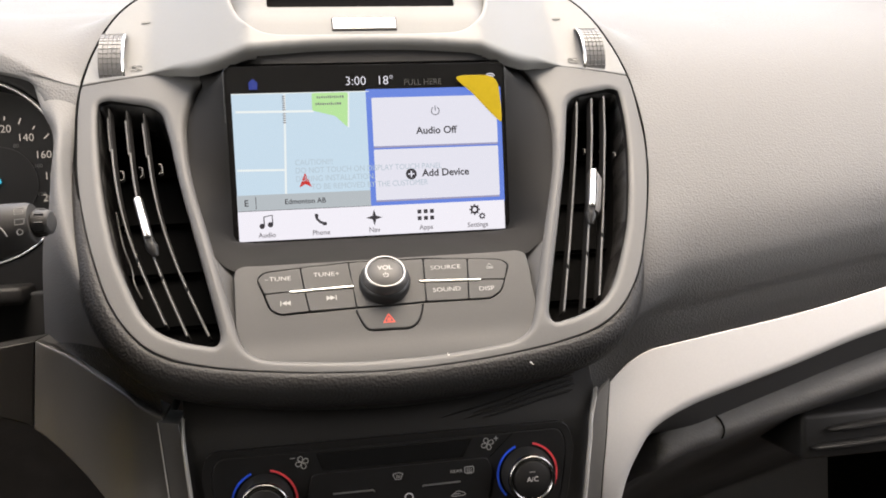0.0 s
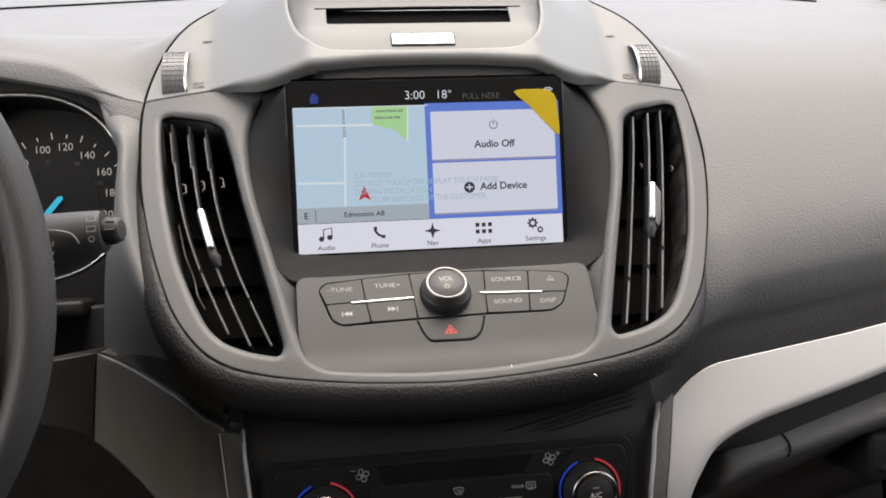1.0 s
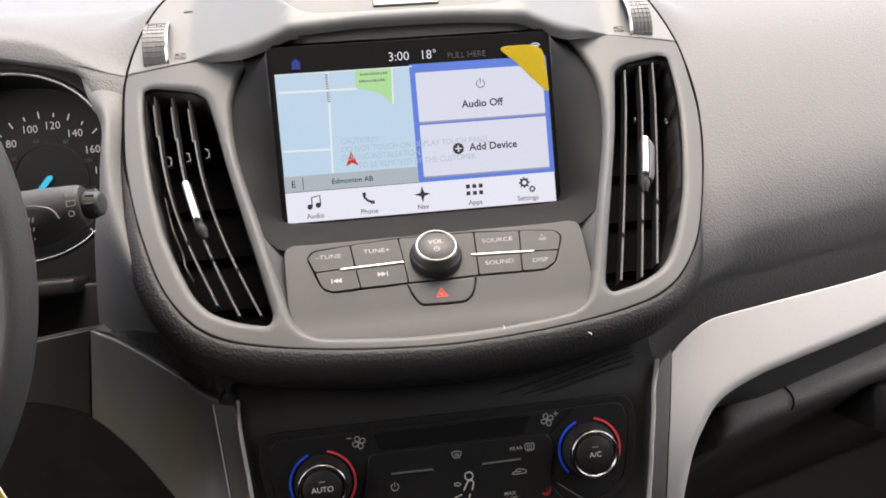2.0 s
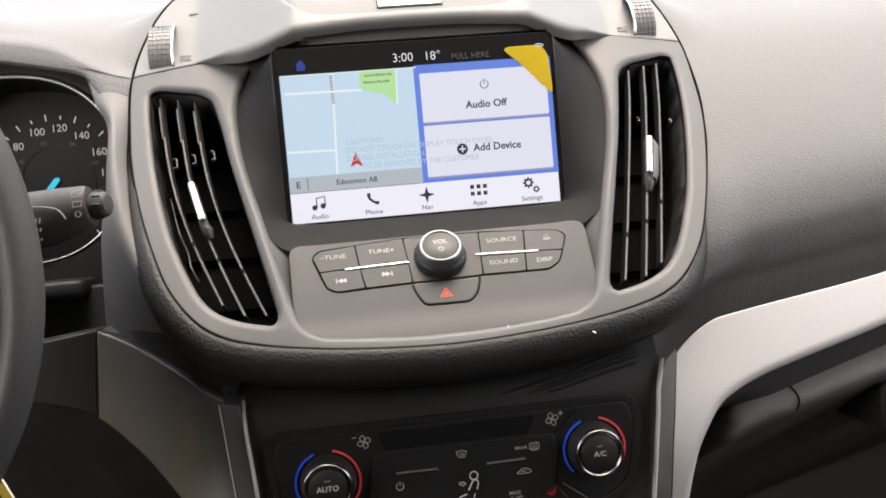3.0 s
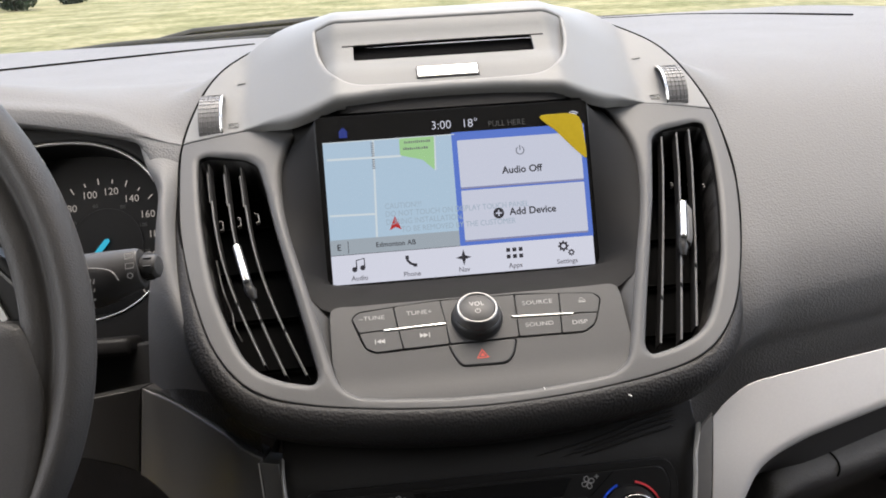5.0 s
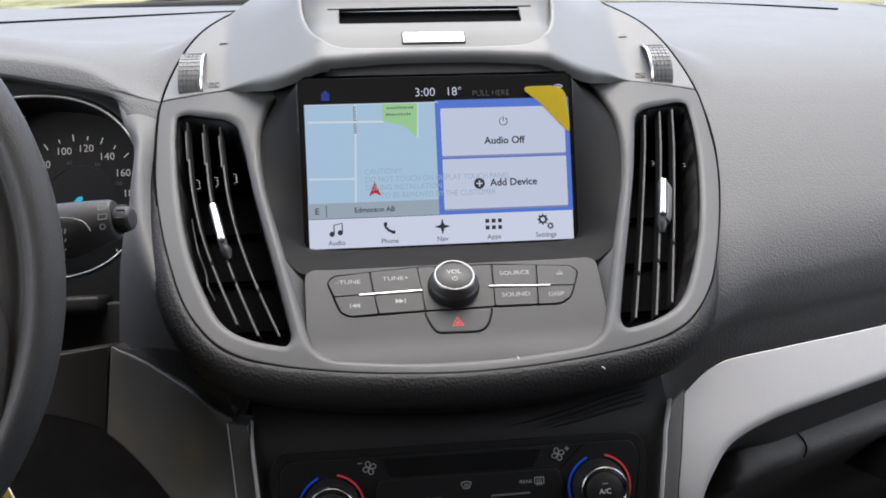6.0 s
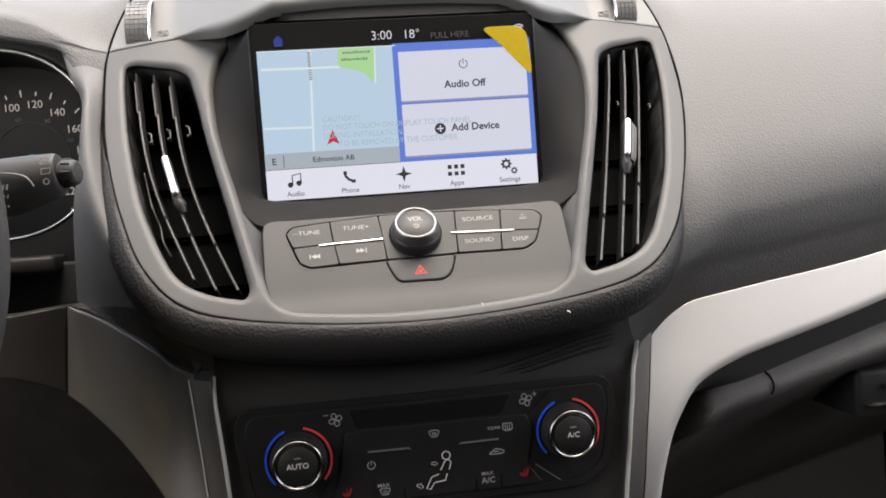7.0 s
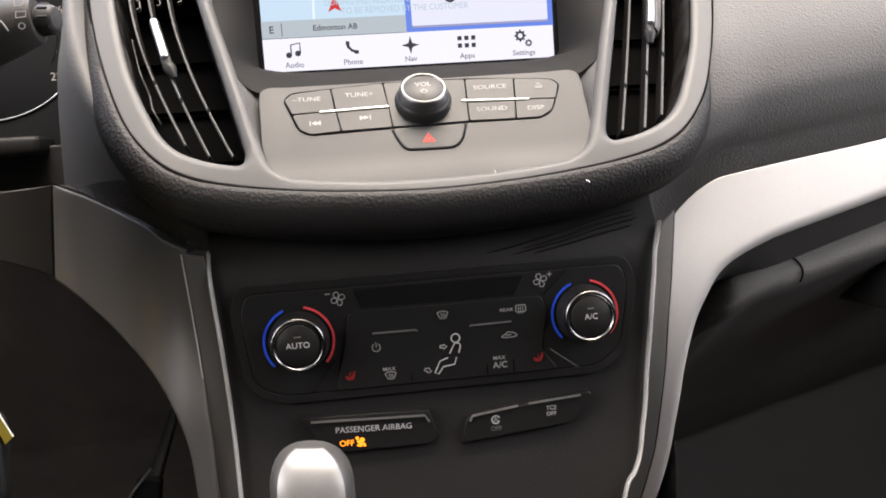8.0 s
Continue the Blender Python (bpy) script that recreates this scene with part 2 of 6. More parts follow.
def sheet(outer, holes=(), step=0.006, bevel=0.002, thick=0.006, height=None, lift=0.0):
    """A moulded plate: an outline with holes, rounded edges, a skirt down to its depth, and an optional relief."""
    loops = [resample(list(outer), step)] + [resample(list(h), step) for h in holes]
    if area(loops[0]) < 0:
        loops[0].reverse()
    for h in loops[1:]:
        if area(h) > 0:
            h.reverse()

    def round_at(p):
        return bevel(*p) if callable(bevel) else bevel

    def top(p, dist):
        h = lift + (height(*p) if height else 0.0)
        b = round_at(p)
        if b > 0 and dist < b:
            h -= b - math.sqrt(max(b ** 2 - (b - dist) ** 2, 0))
        return h

    bm = bmesh.new()
    inner = []
    for loop in loops:
        k = len(loop)
        if not callable(bevel) and bevel <= 0:
            inner.append((loop, [0.0] * k, None))
            continue
        p = np.asarray(loop, float)
        ab, bc = p - np.roll(p, 1, 0), np.roll(p, -1, 0) - p
        ab /= np.maximum(np.hypot(*ab.T), 1e-12)[:, None]
        bc /= np.maximum(np.hypot(*bc.T), 1e-12)[:, None]
        t = ab + bc
        q = np.maximum(np.hypot(*t.T), 0.3)
        nor = np.stack((-t[:, 1] / q, t[:, 0] / q), 1)
        reach = np.array([round_at(q) for q in loop])
        for _ in range(9):
            near = nearest(p + nor * reach[:, None] * 1.3, loops)
            bad = near < 0.8 * reach
            if not bad.any():
                break
            reach[bad] *= 0.7
        for _ in range(3):
            reach = np.minimum(reach, (np.roll(reach, 1) + reach * 2 + np.roll(reach, -1)) / 4 + 0.0004)
        rings = []
        for f in (0.0, 0.08, 0.25, 0.55, 1.0, 1.3):
            pos = p + nor * (reach * f)[:, None]
            rings.append([bm.verts.new((*pos[i], top(tuple(pos[i]), reach[i] * f))) for i in range(k)])
        for r0, r1 in zip(rings, rings[1:]):
            for i in range(k):
                bm.faces.new((r0[i], r0[(i + 1) % k], r1[(i + 1) % k], r1[i]))
        inner.append(([tuple(v.co.xy) for v in rings[-1]], list(reach * 1.3), rings[-1]))
    verts, edges = [], []
    for loop, _, _ in inner:
        base = len(verts)
        verts += loop
        edges += [(base + i, base + (i + 1) % len(loop)) for i in range(len(loop))]
    flats = [i[0] for i in inner]
    xs, ys = [p[0] for p in loops[0]], [p[1] for p in loops[0]]
    gx, gy = np.arange(min(xs) + step * 0.5, max(xs), step), np.arange(min(ys) + step * 0.37, max(ys), step)
    if len(gx) and len(gy):
        grid = [(x + (0.5 * step if j % 2 else 0), y) for j, y in enumerate(gy) for x in gx]
        ok = inside(grid, loops[0]) & (nearest(grid, flats) > step * 0.45) & (nearest(grid, loops) > np.array([round_at(q) * 1.4 for q in grid]))
        for h in loops[1:]:
            ok &= ~inside(grid, h)
        verts += [grid[i] for i in range(len(grid)) if ok[i]]
    vs, _, fs, *_ = delaunay_2d_cdt([Vector(v) for v in verts], edges, [], 0, 1e-7)
    flat2 = [(v.x, v.y) for v in vs]
    cen = [(sum(flat2[i][0] for i in f) / len(f), sum(flat2[i][1] for i in f) / len(f)) for f in fs]
    ok = inside(cen, flats[0])
    for h in flats[1:]:
        ok &= ~inside(cen, h)
    d = nearest(flat2, loops)
    known = {}
    for loop, reach, _ in inner:
        for p, r in zip(loop, reach):
            known[(round(p[0], 6), round(p[1], 6))] = r
    bv = [bm.verts.new((p[0], p[1], top(p, known.get((round(p[0], 6), round(p[1], 6)), dd)))) for p, dd in zip(flat2, d)]
    for i, f in enumerate(fs):
        if ok[i]:
            tri = [bv[j] for j in f]
            if area([flat2[j] for j in f]) < 0:
                tri.reverse()
            bm.faces.new(tri)
    for v in [v for v in bm.verts if not v.link_faces]:
        bm.verts.remove(v)
    if thick > 0:
        for loop in loops:
            a = [bm.verts.new((p[0], p[1], top(p, 0.0))) for p in loop]
            b = [bm.verts.new((p[0], p[1], top(p, 0.0) - thick)) for p in loop]
            k = len(loop)
            for i in range(k):
                bm.faces.new((a[i], b[i], b[(i + 1) % k], a[(i + 1) % k]))
    bmesh.ops.remove_doubles(bm, verts=bm.verts, dist=2e-6)
    return bm


def flat(loop, h):
    return sheet(loop, (), 0.5, 0.0, 0.0, lift=h)


def lathe(profile, n=48, centre=(0, 0)):
    """A turned shape: radius and height pairs round an axis that stands on the face."""
    bm = bmesh.new()
    rings = []
    for r, h in profile:
        if r < 1e-6:
            rings.append([bm.verts.new((centre[0], centre[1], h))])
        else:
            rings.append([bm.verts.new((centre[0] + r * math.cos(2 * math.pi * i / n), centre[1] + r * math.sin(2 * math.pi * i / n), h)) for i in range(n)])
    for a, b in zip(rings, rings[1:]):
        for i in range(n):
            q = [a[i % len(a)], a[(i + 1) % len(a)], b[(i + 1) % len(b)], b[i % len(b)]]
            q = list(dict.fromkeys(q))
            if len(q) > 2:
                bm.faces.new(q)
    bmesh.ops.recalc_face_normals(bm, faces=bm.faces)
    return bm


def loft(rings, closed=True, cap=False, flip=False):
    """A skin over rings of equal length."""
    bm = bmesh.new()
    vs = [[bm.verts.new(p) for p in r] for r in rings]
    k = len(vs[0])
    for a, b in zip(vs, vs[1:]):
        for i in range(k if closed else k - 1):
            q = [a[i], a[(i + 1) % k], b[(i + 1) % k], b[i]]
            bm.faces.new(q[::-1] if flip else q)
    if cap:
        bm.faces.new(vs[0][::-1])
        bm.faces.new(vs[-1])
        bmesh.ops.recalc_face_normals(bm, faces=bm.faces)
    return bm


def sweep(path, rx, ry=None, n=12, closed=False, up=(0, 0, 1), taper=None):
    """A rod of elliptic section along a line."""
    ry = ry or rx
    p = [Vector(q) for q in path]
    k = len(p)
    rings = []
    for i in range(k):
        d = (p[(i + 1) % k] - p[i - 1]) if closed else (p[min(i + 1, k - 1)] - p[max(i - 1, 0)])
        d.normalize()
        side = d.cross(Vector(up)).normalized()
        nor = side.cross(d).normalized()
        f = taper[i] if taper else 1.0
        rings.append([tuple(p[i] + side * rx * f * math.cos(2 * math.pi * j / n) + nor * ry * f * math.sin(2 * math.pi * j / n)) for j in range(n)])
    if closed:
        rings.append(rings[0])
    bm = loft(rings, cap=not closed)
    if closed:
        bmesh.ops.remove_doubles(bm, verts=bm.verts, dist=1e-6)
    bmesh.ops.recalc_face_normals(bm, faces=bm.faces)
    return bm


def block(x0, y0, z0, x1, y1, z1, r=0.0):
    bm = bmesh.new()
    bmesh.ops.create_cube(bm, size=1)
    for v in bm.verts:
        v.co = Vector(((x0 + x1) / 2 + v.co.x * (x1 - x0), (y0 + y1) / 2 + v.co.y * (y1 - y0), (z0 + z1) / 2 + v.co.z * (z1 - z0)))
    if r:
        bmesh.ops.bevel(bm, geom=bm.edges[:], offset=r, segments=2, affect="EDGES", profile=0.5)
    return bm


def words(text, size, x, y, h, turn=0.0, align="CENTER", squeeze=1.0, depth=0.0, bold=0.012):
    """Letters lying on a face, centred on x, y."""
    cu = bpy.data.curves.new("letters", "FONT")
    cu.body, cu.size, cu.align_x, cu.align_y = text, size, align, "CENTER"
    cu.extrude, cu.resolution_u, cu.offset = depth, 3, bold * size
    ob = bpy.data.objects.new("letters", cu)
    me = bpy.data.meshes.new_from_object(ob)
    bpy.data.objects.remove(ob)
    me.transform(pose(x, y, h, 0, 0, turn) @ Matrix.Diagonal((squeeze, 1, 1, 1)))
    return me


def join(*bms):
    out = bmesh.new()
    for b in bms:
        me = bpy.data.meshes.new("piece")
        b.to_mesh(me)
        b.free()
        out.from_mesh(me)
        bpy.data.meshes.remove(me)
    return out


def arc(cx, cy, r, a0, a1, n=24):
    return [(cx + r * math.cos(radians(a0 + (a1 - a0) * i / n)), cy + r * math.sin(radians(a0 + (a1 - a0) * i / n))) for i in range(n + 1)]


def stroke(path, wide, h=0.0, thick=0.0004, closed=False):
    """A flat line of even width along a path on a face."""
    p = [Vector(q[:2]) for q in path]
    k = len(p)
    left, right = [], []
    for i in range(k):
        d = (p[(i + 1) % k] - p[i - 1]) if closed else (p[min(i + 1, k - 1)] - p[max(i - 1, 0)])
        d.normalize()
        s = Vector((-d.y, d.x)) * wide / 2
        left.append((*(p[i] + s), h))
        right.append((*(p[i] - s), h))
    low = [(x, y, z - thick) for x, y, z in left], [(x, y, z - thick) for x, y, z in right]
    rings = [left, right, low[1], low[0], left]
    bm = bmesh.new()
    vs = [[bm.verts.new(q) for q in r] for r in rings[:4]]
    for a in range(4):
        b = (a + 1) % 4
        for i in range(k if closed else k - 1):
            bm.faces.new((vs[a][i], vs[b][i], vs[b][(i + 1) % k], vs[a][(i + 1) % k]))
    bmesh.ops.recalc_face_normals(bm, faces=bm.faces)
    return bm


def mirror(pts):
    return [(-x, *rest) for x, *rest in reversed(pts)]


def ease(a, b, x):
    t = min(max((x - a) / (b - a), 0.0), 1.0)
    return t * t * (3 - 2 * t)


def lean(v):
    """The pod's middle line wanders a few millimetres to the passenger's side higher up."""
    return min(max(0.001 + 0.03 * (v + 0.1), 0.0), 0.0045)


def leaned(pts):
    return [(x + lean(y), y) for x, y in pts]


# ---- the pod of the centre stack ----
HALF = [(0.0, -0.1485), (0.02, -0.148), (0.05, -0.146), (0.079, -0.1425), (0.104, -0.138), (0.125, -0.1315), (0.142, -0.1195), (0.158, -0.097),
        (0.170, -0.067), (0.1795, -0.035), (0.187, 0.0), (0.190, 0.035), (0.1905, 0.06), (0.188, 0.08), (0.183, 0.1), (0.175, 0.121),
        (0.163, 0.1385), (0.143, 0.154), (0.118, 0.168), (0.07, 0.184), (0.0, 0.19)]
SEAM = 0.0675
OUT_R = spline([(-HALF[1][0], HALF[1][1])] + HALF, 5, closed=False)[5:]
LOW_R = [p for p in OUT_R if p[1] < SEAM]
HIGH_R = [p for p in OUT_R if p[1] >= SEAM + 0.0006]
OPEN_R = spline([(0.1065, 0.0765), (0.1145, 0.06), (0.1212, 0.037), (0.1208, 0.012), (0.1155, -0.018), (0.104, -0.059), (0.094, -0.0955),
                 (0.0880, -0.1165), (0.0838, -0.1275), (0.0765, -0.1338), (0.066, -0.1369), (0.026, -0.1405), (0.0, -0.141)], 5, closed=False)
VENT_R = rounded([(0.178, 0.052), (0.172, 0.054), (0.146, 0.048), (0.138, 0.042), (0.133, 0.022), (0.126, -0.01), (0.114, -0.0545), (0.103, -0.095),
                  (0.0965, -0.12), (0.0985, -0.1265), (0.1165, -0.1222), (0.1308, -0.115), (0.140, -0.1045), (0.1485, -0.087), (0.159, -0.061), (0.167, -0.03),
                  (0.173, 0.0), (0.177, 0.03)], 0.01, 3)
BROW = [(0.0, 0.0600), (0.03, 0.0595), (0.05, 0.0580), (0.075, 0.0560), (0.095, 0.0572), (0.11, 0.0615), (0.125, 0.0690), (0.14, 0.0735)]

pod = thing("centre_stack_pod", POD, "grey plastic centre stack housing with hooded top above the screen", "dashboard")
frame_loop = LOW_R + [(0.1895, SEAM), (0.14, 0.0735)] + OPEN_R + mirror(OPEN_R)[1:] + [(-0.14, 0.0735), (-0.1895, SEAM)] + mirror(LOW_R)[:-1]


def crown(u, v):
    return -0.25 * max(abs(u) - 0.12, 0) ** 2 * 4 - 0.002 * ease(-0.125, -0.15, v)


def pod_edge(v):
    """Half width of the pod at a height."""
    best = 0.0
    for a, b in zip(OUT_R, OUT_R[1:]):
        if min(a[1], b[1]) <= v <= max(a[1], b[1]) and abs(a[1] - b[1]) > 1e-9:
            best = a[0] + (b[0] - a[0]) * (v - a[1]) / (b[1] - a[1])
    return best


def frame_edge(u, v):
    """The frame's rim is crisp, its openings are rounder."""
    if abs(u) < 0.092 and -0.1447 + 1.08 * u * u < v < -0.115:
        return 0.0042
    return 0.0007 if v < -0.134 or v > 0.064 or abs(u) > pod_edge(v) - 0.006 else 0.0048 if abs(u) < 0.0965 + 0.25 * (v + 0.13) else 0.0042


part("frame", sheet(leaned(frame_loop), [leaned(VENT_R), leaned(mirror(VENT_R))], 0.005, frame_edge, 0.03, crown), FRAME, pod, "satin grey plastic frame round both air vents")

INSET_R = [(0.0, 0.0672), (0.044, 0.0675), (0.062, 0.0690), (0.0728, 0.0760), (0.0815, 0.0905), (0.0868, 0.111), (0.0882, 0.133)]
inset_loop = rounded(spline(mirror(INSET_R) + INSET_R[1:], 5, closed=False), 0.0005, 1)
SLOT = rect(-0.0624, 0.0962, 0.0634, 0.1114, 0.0018)


def hood_height(u, v):
    a = abs(u)
    t = min(max((0.143 - a) / 0.067, 0.0), 1.0)
    side = 0.82 * t + 0.18 * t * t * (3 - 2 * t)
    h = 0.0415 * side
    h -= 0.03 * max((v - 0.125) / 0.05, 0) ** 2 * side
    h += crown(u, v)
    return h


def hood_edge(u, v):
    """The brow over the screen is round, the inset's rim tighter and the outer seam crisp."""
    if abs(u) < 0.092 and 0.0640 < v < 0.14:
        return 0.0014 + 0.0016 * ease(0.07, 0.085, v)
    return 0.0012 + 0.0032 * (1 - ease(0.105, 0.14, abs(u))) * (1 - ease(0.085, 0.12, v))


def inset_height(u, v):
    return hood_height(u, v) - 0.0016 - 0.0034 * ease(0.08, 0.1, v) * (1 - ease(0.112, 0.136, v))


brow_line = spline(BROW, 5, closed=False)
hood_loop = leaned([(0.1895, SEAM + 0.0008)] + HIGH_R) + leaned(mirror(HIGH_R))[1:] + leaned([(-0.1895, SEAM + 0.0008)]) + mirror(brow_line) + brow_line[1:]
part("hood", sheet(hood_loop, [inset_loop], 0.005, hood_edge, 0.006, hood_height), HOODM, pod, "light grey hood with a recessed front")
part("hood_inset", sheet([(x * 1.02, 0.105 + (y - 0.105) * 1.05) for x, y in inset_loop], [SLOT], 0.005, 0.0004, 0.0012, inset_height), INSET, pod, "flat grey recessed face with a slot")
slot_back = sheet(rect(-0.066, 0.091, 0.067, 0.1135), (), 0.02, 0.0, 0.004, inset_height, lift=-0.0045)
part("slot_pocket", slot_back, VOID, pod, "black disc slot")
part("slot_lip", stroke([(-0.0702, 0.1110), (0.0, 0.1120), (0.0722, 0.1118)], 0.0012, 0.0366, 0.002), VOID, pod)
part("name_plate", sheet(rect(-0.0203, 0.0722, 0.0206, 0.0815, 0.001), (), 0.01, 0.0006, 0.003, lift=0.0413), BRIGHT, pod, "blank bright metal badge plate")
part("name_plate_rim", sheet(rect(-0.0212, 0.0713, 0.0215, 0.0824, 0.001), (), 0.01, 0.0004, 0.003, lift=0.0407), BLACK, pod)

# charcoal surround between the pod's opening and the screen
SCREEN_LOOP = [(x, z * CN + 0.001, z * S * CN + 0.0015) for x, z in rect(-0.0905, -0.0548, 0.0905, 0.0585, 0.003, 4)]
PANEL_TOP = -0.0735


def ray_loop(points, n=120):
    """Points of a closed 3D loop at even angles round its middle."""
    out = []
    for i in range(n):
        a = 2 * math.pi * i / n
        d = Vector((math.cos(a), math.sin(a)))
        best = None
        for p, q in zip(points, points[1:] + points[:1]):
            e = Vector((q[0] - p[0], q[1] - p[1]))
            det = d.x * -e.y + d.y * e.x
            if abs(det) < 1e-12:
                continue
            s = (p[0] * -e.y + p[1] * e.x) / det
            t = (d.x * p[1] - d.y * p[0]) / det
            if s > 0 and -1e-6 <= t <= 1 + 1e-6 and (best is None or s > best[0]):
                best = (s, t, p, q)
        s, t, p, q = best
        out.append((d.x * s, d.y * s, p[2] + (q[2] - p[2]) * t))
    return out


side_r = [(x + lean(y) + 0.001, y, -0.004) for x, y in OPEN_R if y > PANEL_TOP]
side_l = [(-x + lean(y) - 0.001, y, -0.004) for x, y in OPEN_R if y > PANEL_TOP]
under = [(x, y + 0.004, max(hood_height(x, y) - 0.0075, -0.004)) for x, y in brow_line if x < 0.115]
opening = under + side_r + [(0.09, PANEL_TOP - 0.004, -0.006), (0.0, PANEL_TOP - 0.004, -0.006), (-0.09, PANEL_TOP - 0.004, -0.006)] + side_l[::-1] + [(-x, y, z) for x, y, z in under[:0:-1]]
ring_a, ring_b = ray_loop(opening), ray_loop(SCREEN_LOOP)
rings = []
for k in range(9):
    t = k / 8
    e = t ** 1.3
    rings.append([tuple(Vector((a[0] + (b[0] - a[0]) * t, a[1] + (b[1] - a[1]) * t, a[2] + (b[2] - a[2]) * e))) for a, b in zip(ring_a, ring_b)])
part("screen_surround", loft(rings, flip=False), SURR, pod, "dark charcoal recessed surround")

for sx in (-1, 1):
    gusset = []
    for x, y in OPEN_R:
        if -0.134 < y < PANEL_TOP + 0.008:
            t = ease(PANEL_TOP + 0.008, -0.134, y)
            xo = sx * (x + 0.0008) + lean(y)
            xi = sx * (0.0885 - 0.006 * t) + 0.001
            gusset.append([(xo, y, -0.004), (xo + (xi - xo) * 0.5, y, -0.007), (xi, y, -0.0105), (xi - sx * 0.004, y, -0.013)])
    part("side_gusset", loft(gusset, closed=False, flip=sx < 0), PANEL, pod)

# thumb wheels beside the hood
for sx in (-1, 1):
    cx, cy = sx * 0.1670 + (0.0035 if sx > 0 else 0), 0.0925
    well = part("thumb_wheel", sweep([(cx - 0.0075, cy, -0.011), (cx + 0.0075, cy, -0.011)], 0.0215, 0.0165, 40, up=(0, 0, 1)), CAPM, pod, "ribbed vent thumb wheel with chrome edges")
    bumps = []
    for i in range(5):
        for j in range(13):
            a = radians(-58 + j * 9.6)
            x = cx + (i - 2) * 0.0029
            y, z = cy + 0.0215 * math.sin(a), -0.011 + 0.0165 * math.cos(a)
            b = block(-0.00125, -0.0015, -0.0006, 0.00125, 0.0015, 0.0007)
            b.transform(pose(x, y, z, -math.degrees(a), 0, 0))
            bumps.append(b)
    part("ribs", join(*bumps), RIB, well, smooth=False)
    for e in (-sx,):
        part("edge_strip", sweep([(cx + e * 0.0084, cy + 0.0215 * math.sin(radians(a)), -0.0105 + 0.0168 * math.cos(radians(a))) for a in range(-62, 63, 6)], 0.001 if e == -sx else 0.0004, 0.0011 if e == -sx else 0.0004, 8, up=(1, 0, 0)), CHROME, well)
    part("closed_vent_mark", join(stroke(rect(-0.0035, -0.002, -0.0002, 0.002, 0.0002, 1), 0.0004, 0, closed=True), stroke(rect(0.0002, -0.002, 0.0035, 0.002, 0.0002, 1), 0.0004, 0, closed=True), stroke([(-0.0032, 0.0018), (0.0032, -0.0018)], 0.0004)), DIMPRINT, pod).location = (cx - sx * 0.0165, cy - 0.0135, hood_height(cx - sx * 0.0165, cy - 0.0135) + 0.0008)
    part("open_vent_mark", stroke([(-0.003, 0), (0.003, 0.0006)], 0.0014), DIMPRINT, pod).location = (cx - sx * 0.021, cy + 0.0275, hood_height(cx - sx * 0.021, cy + 0.0275) + 0.0008)


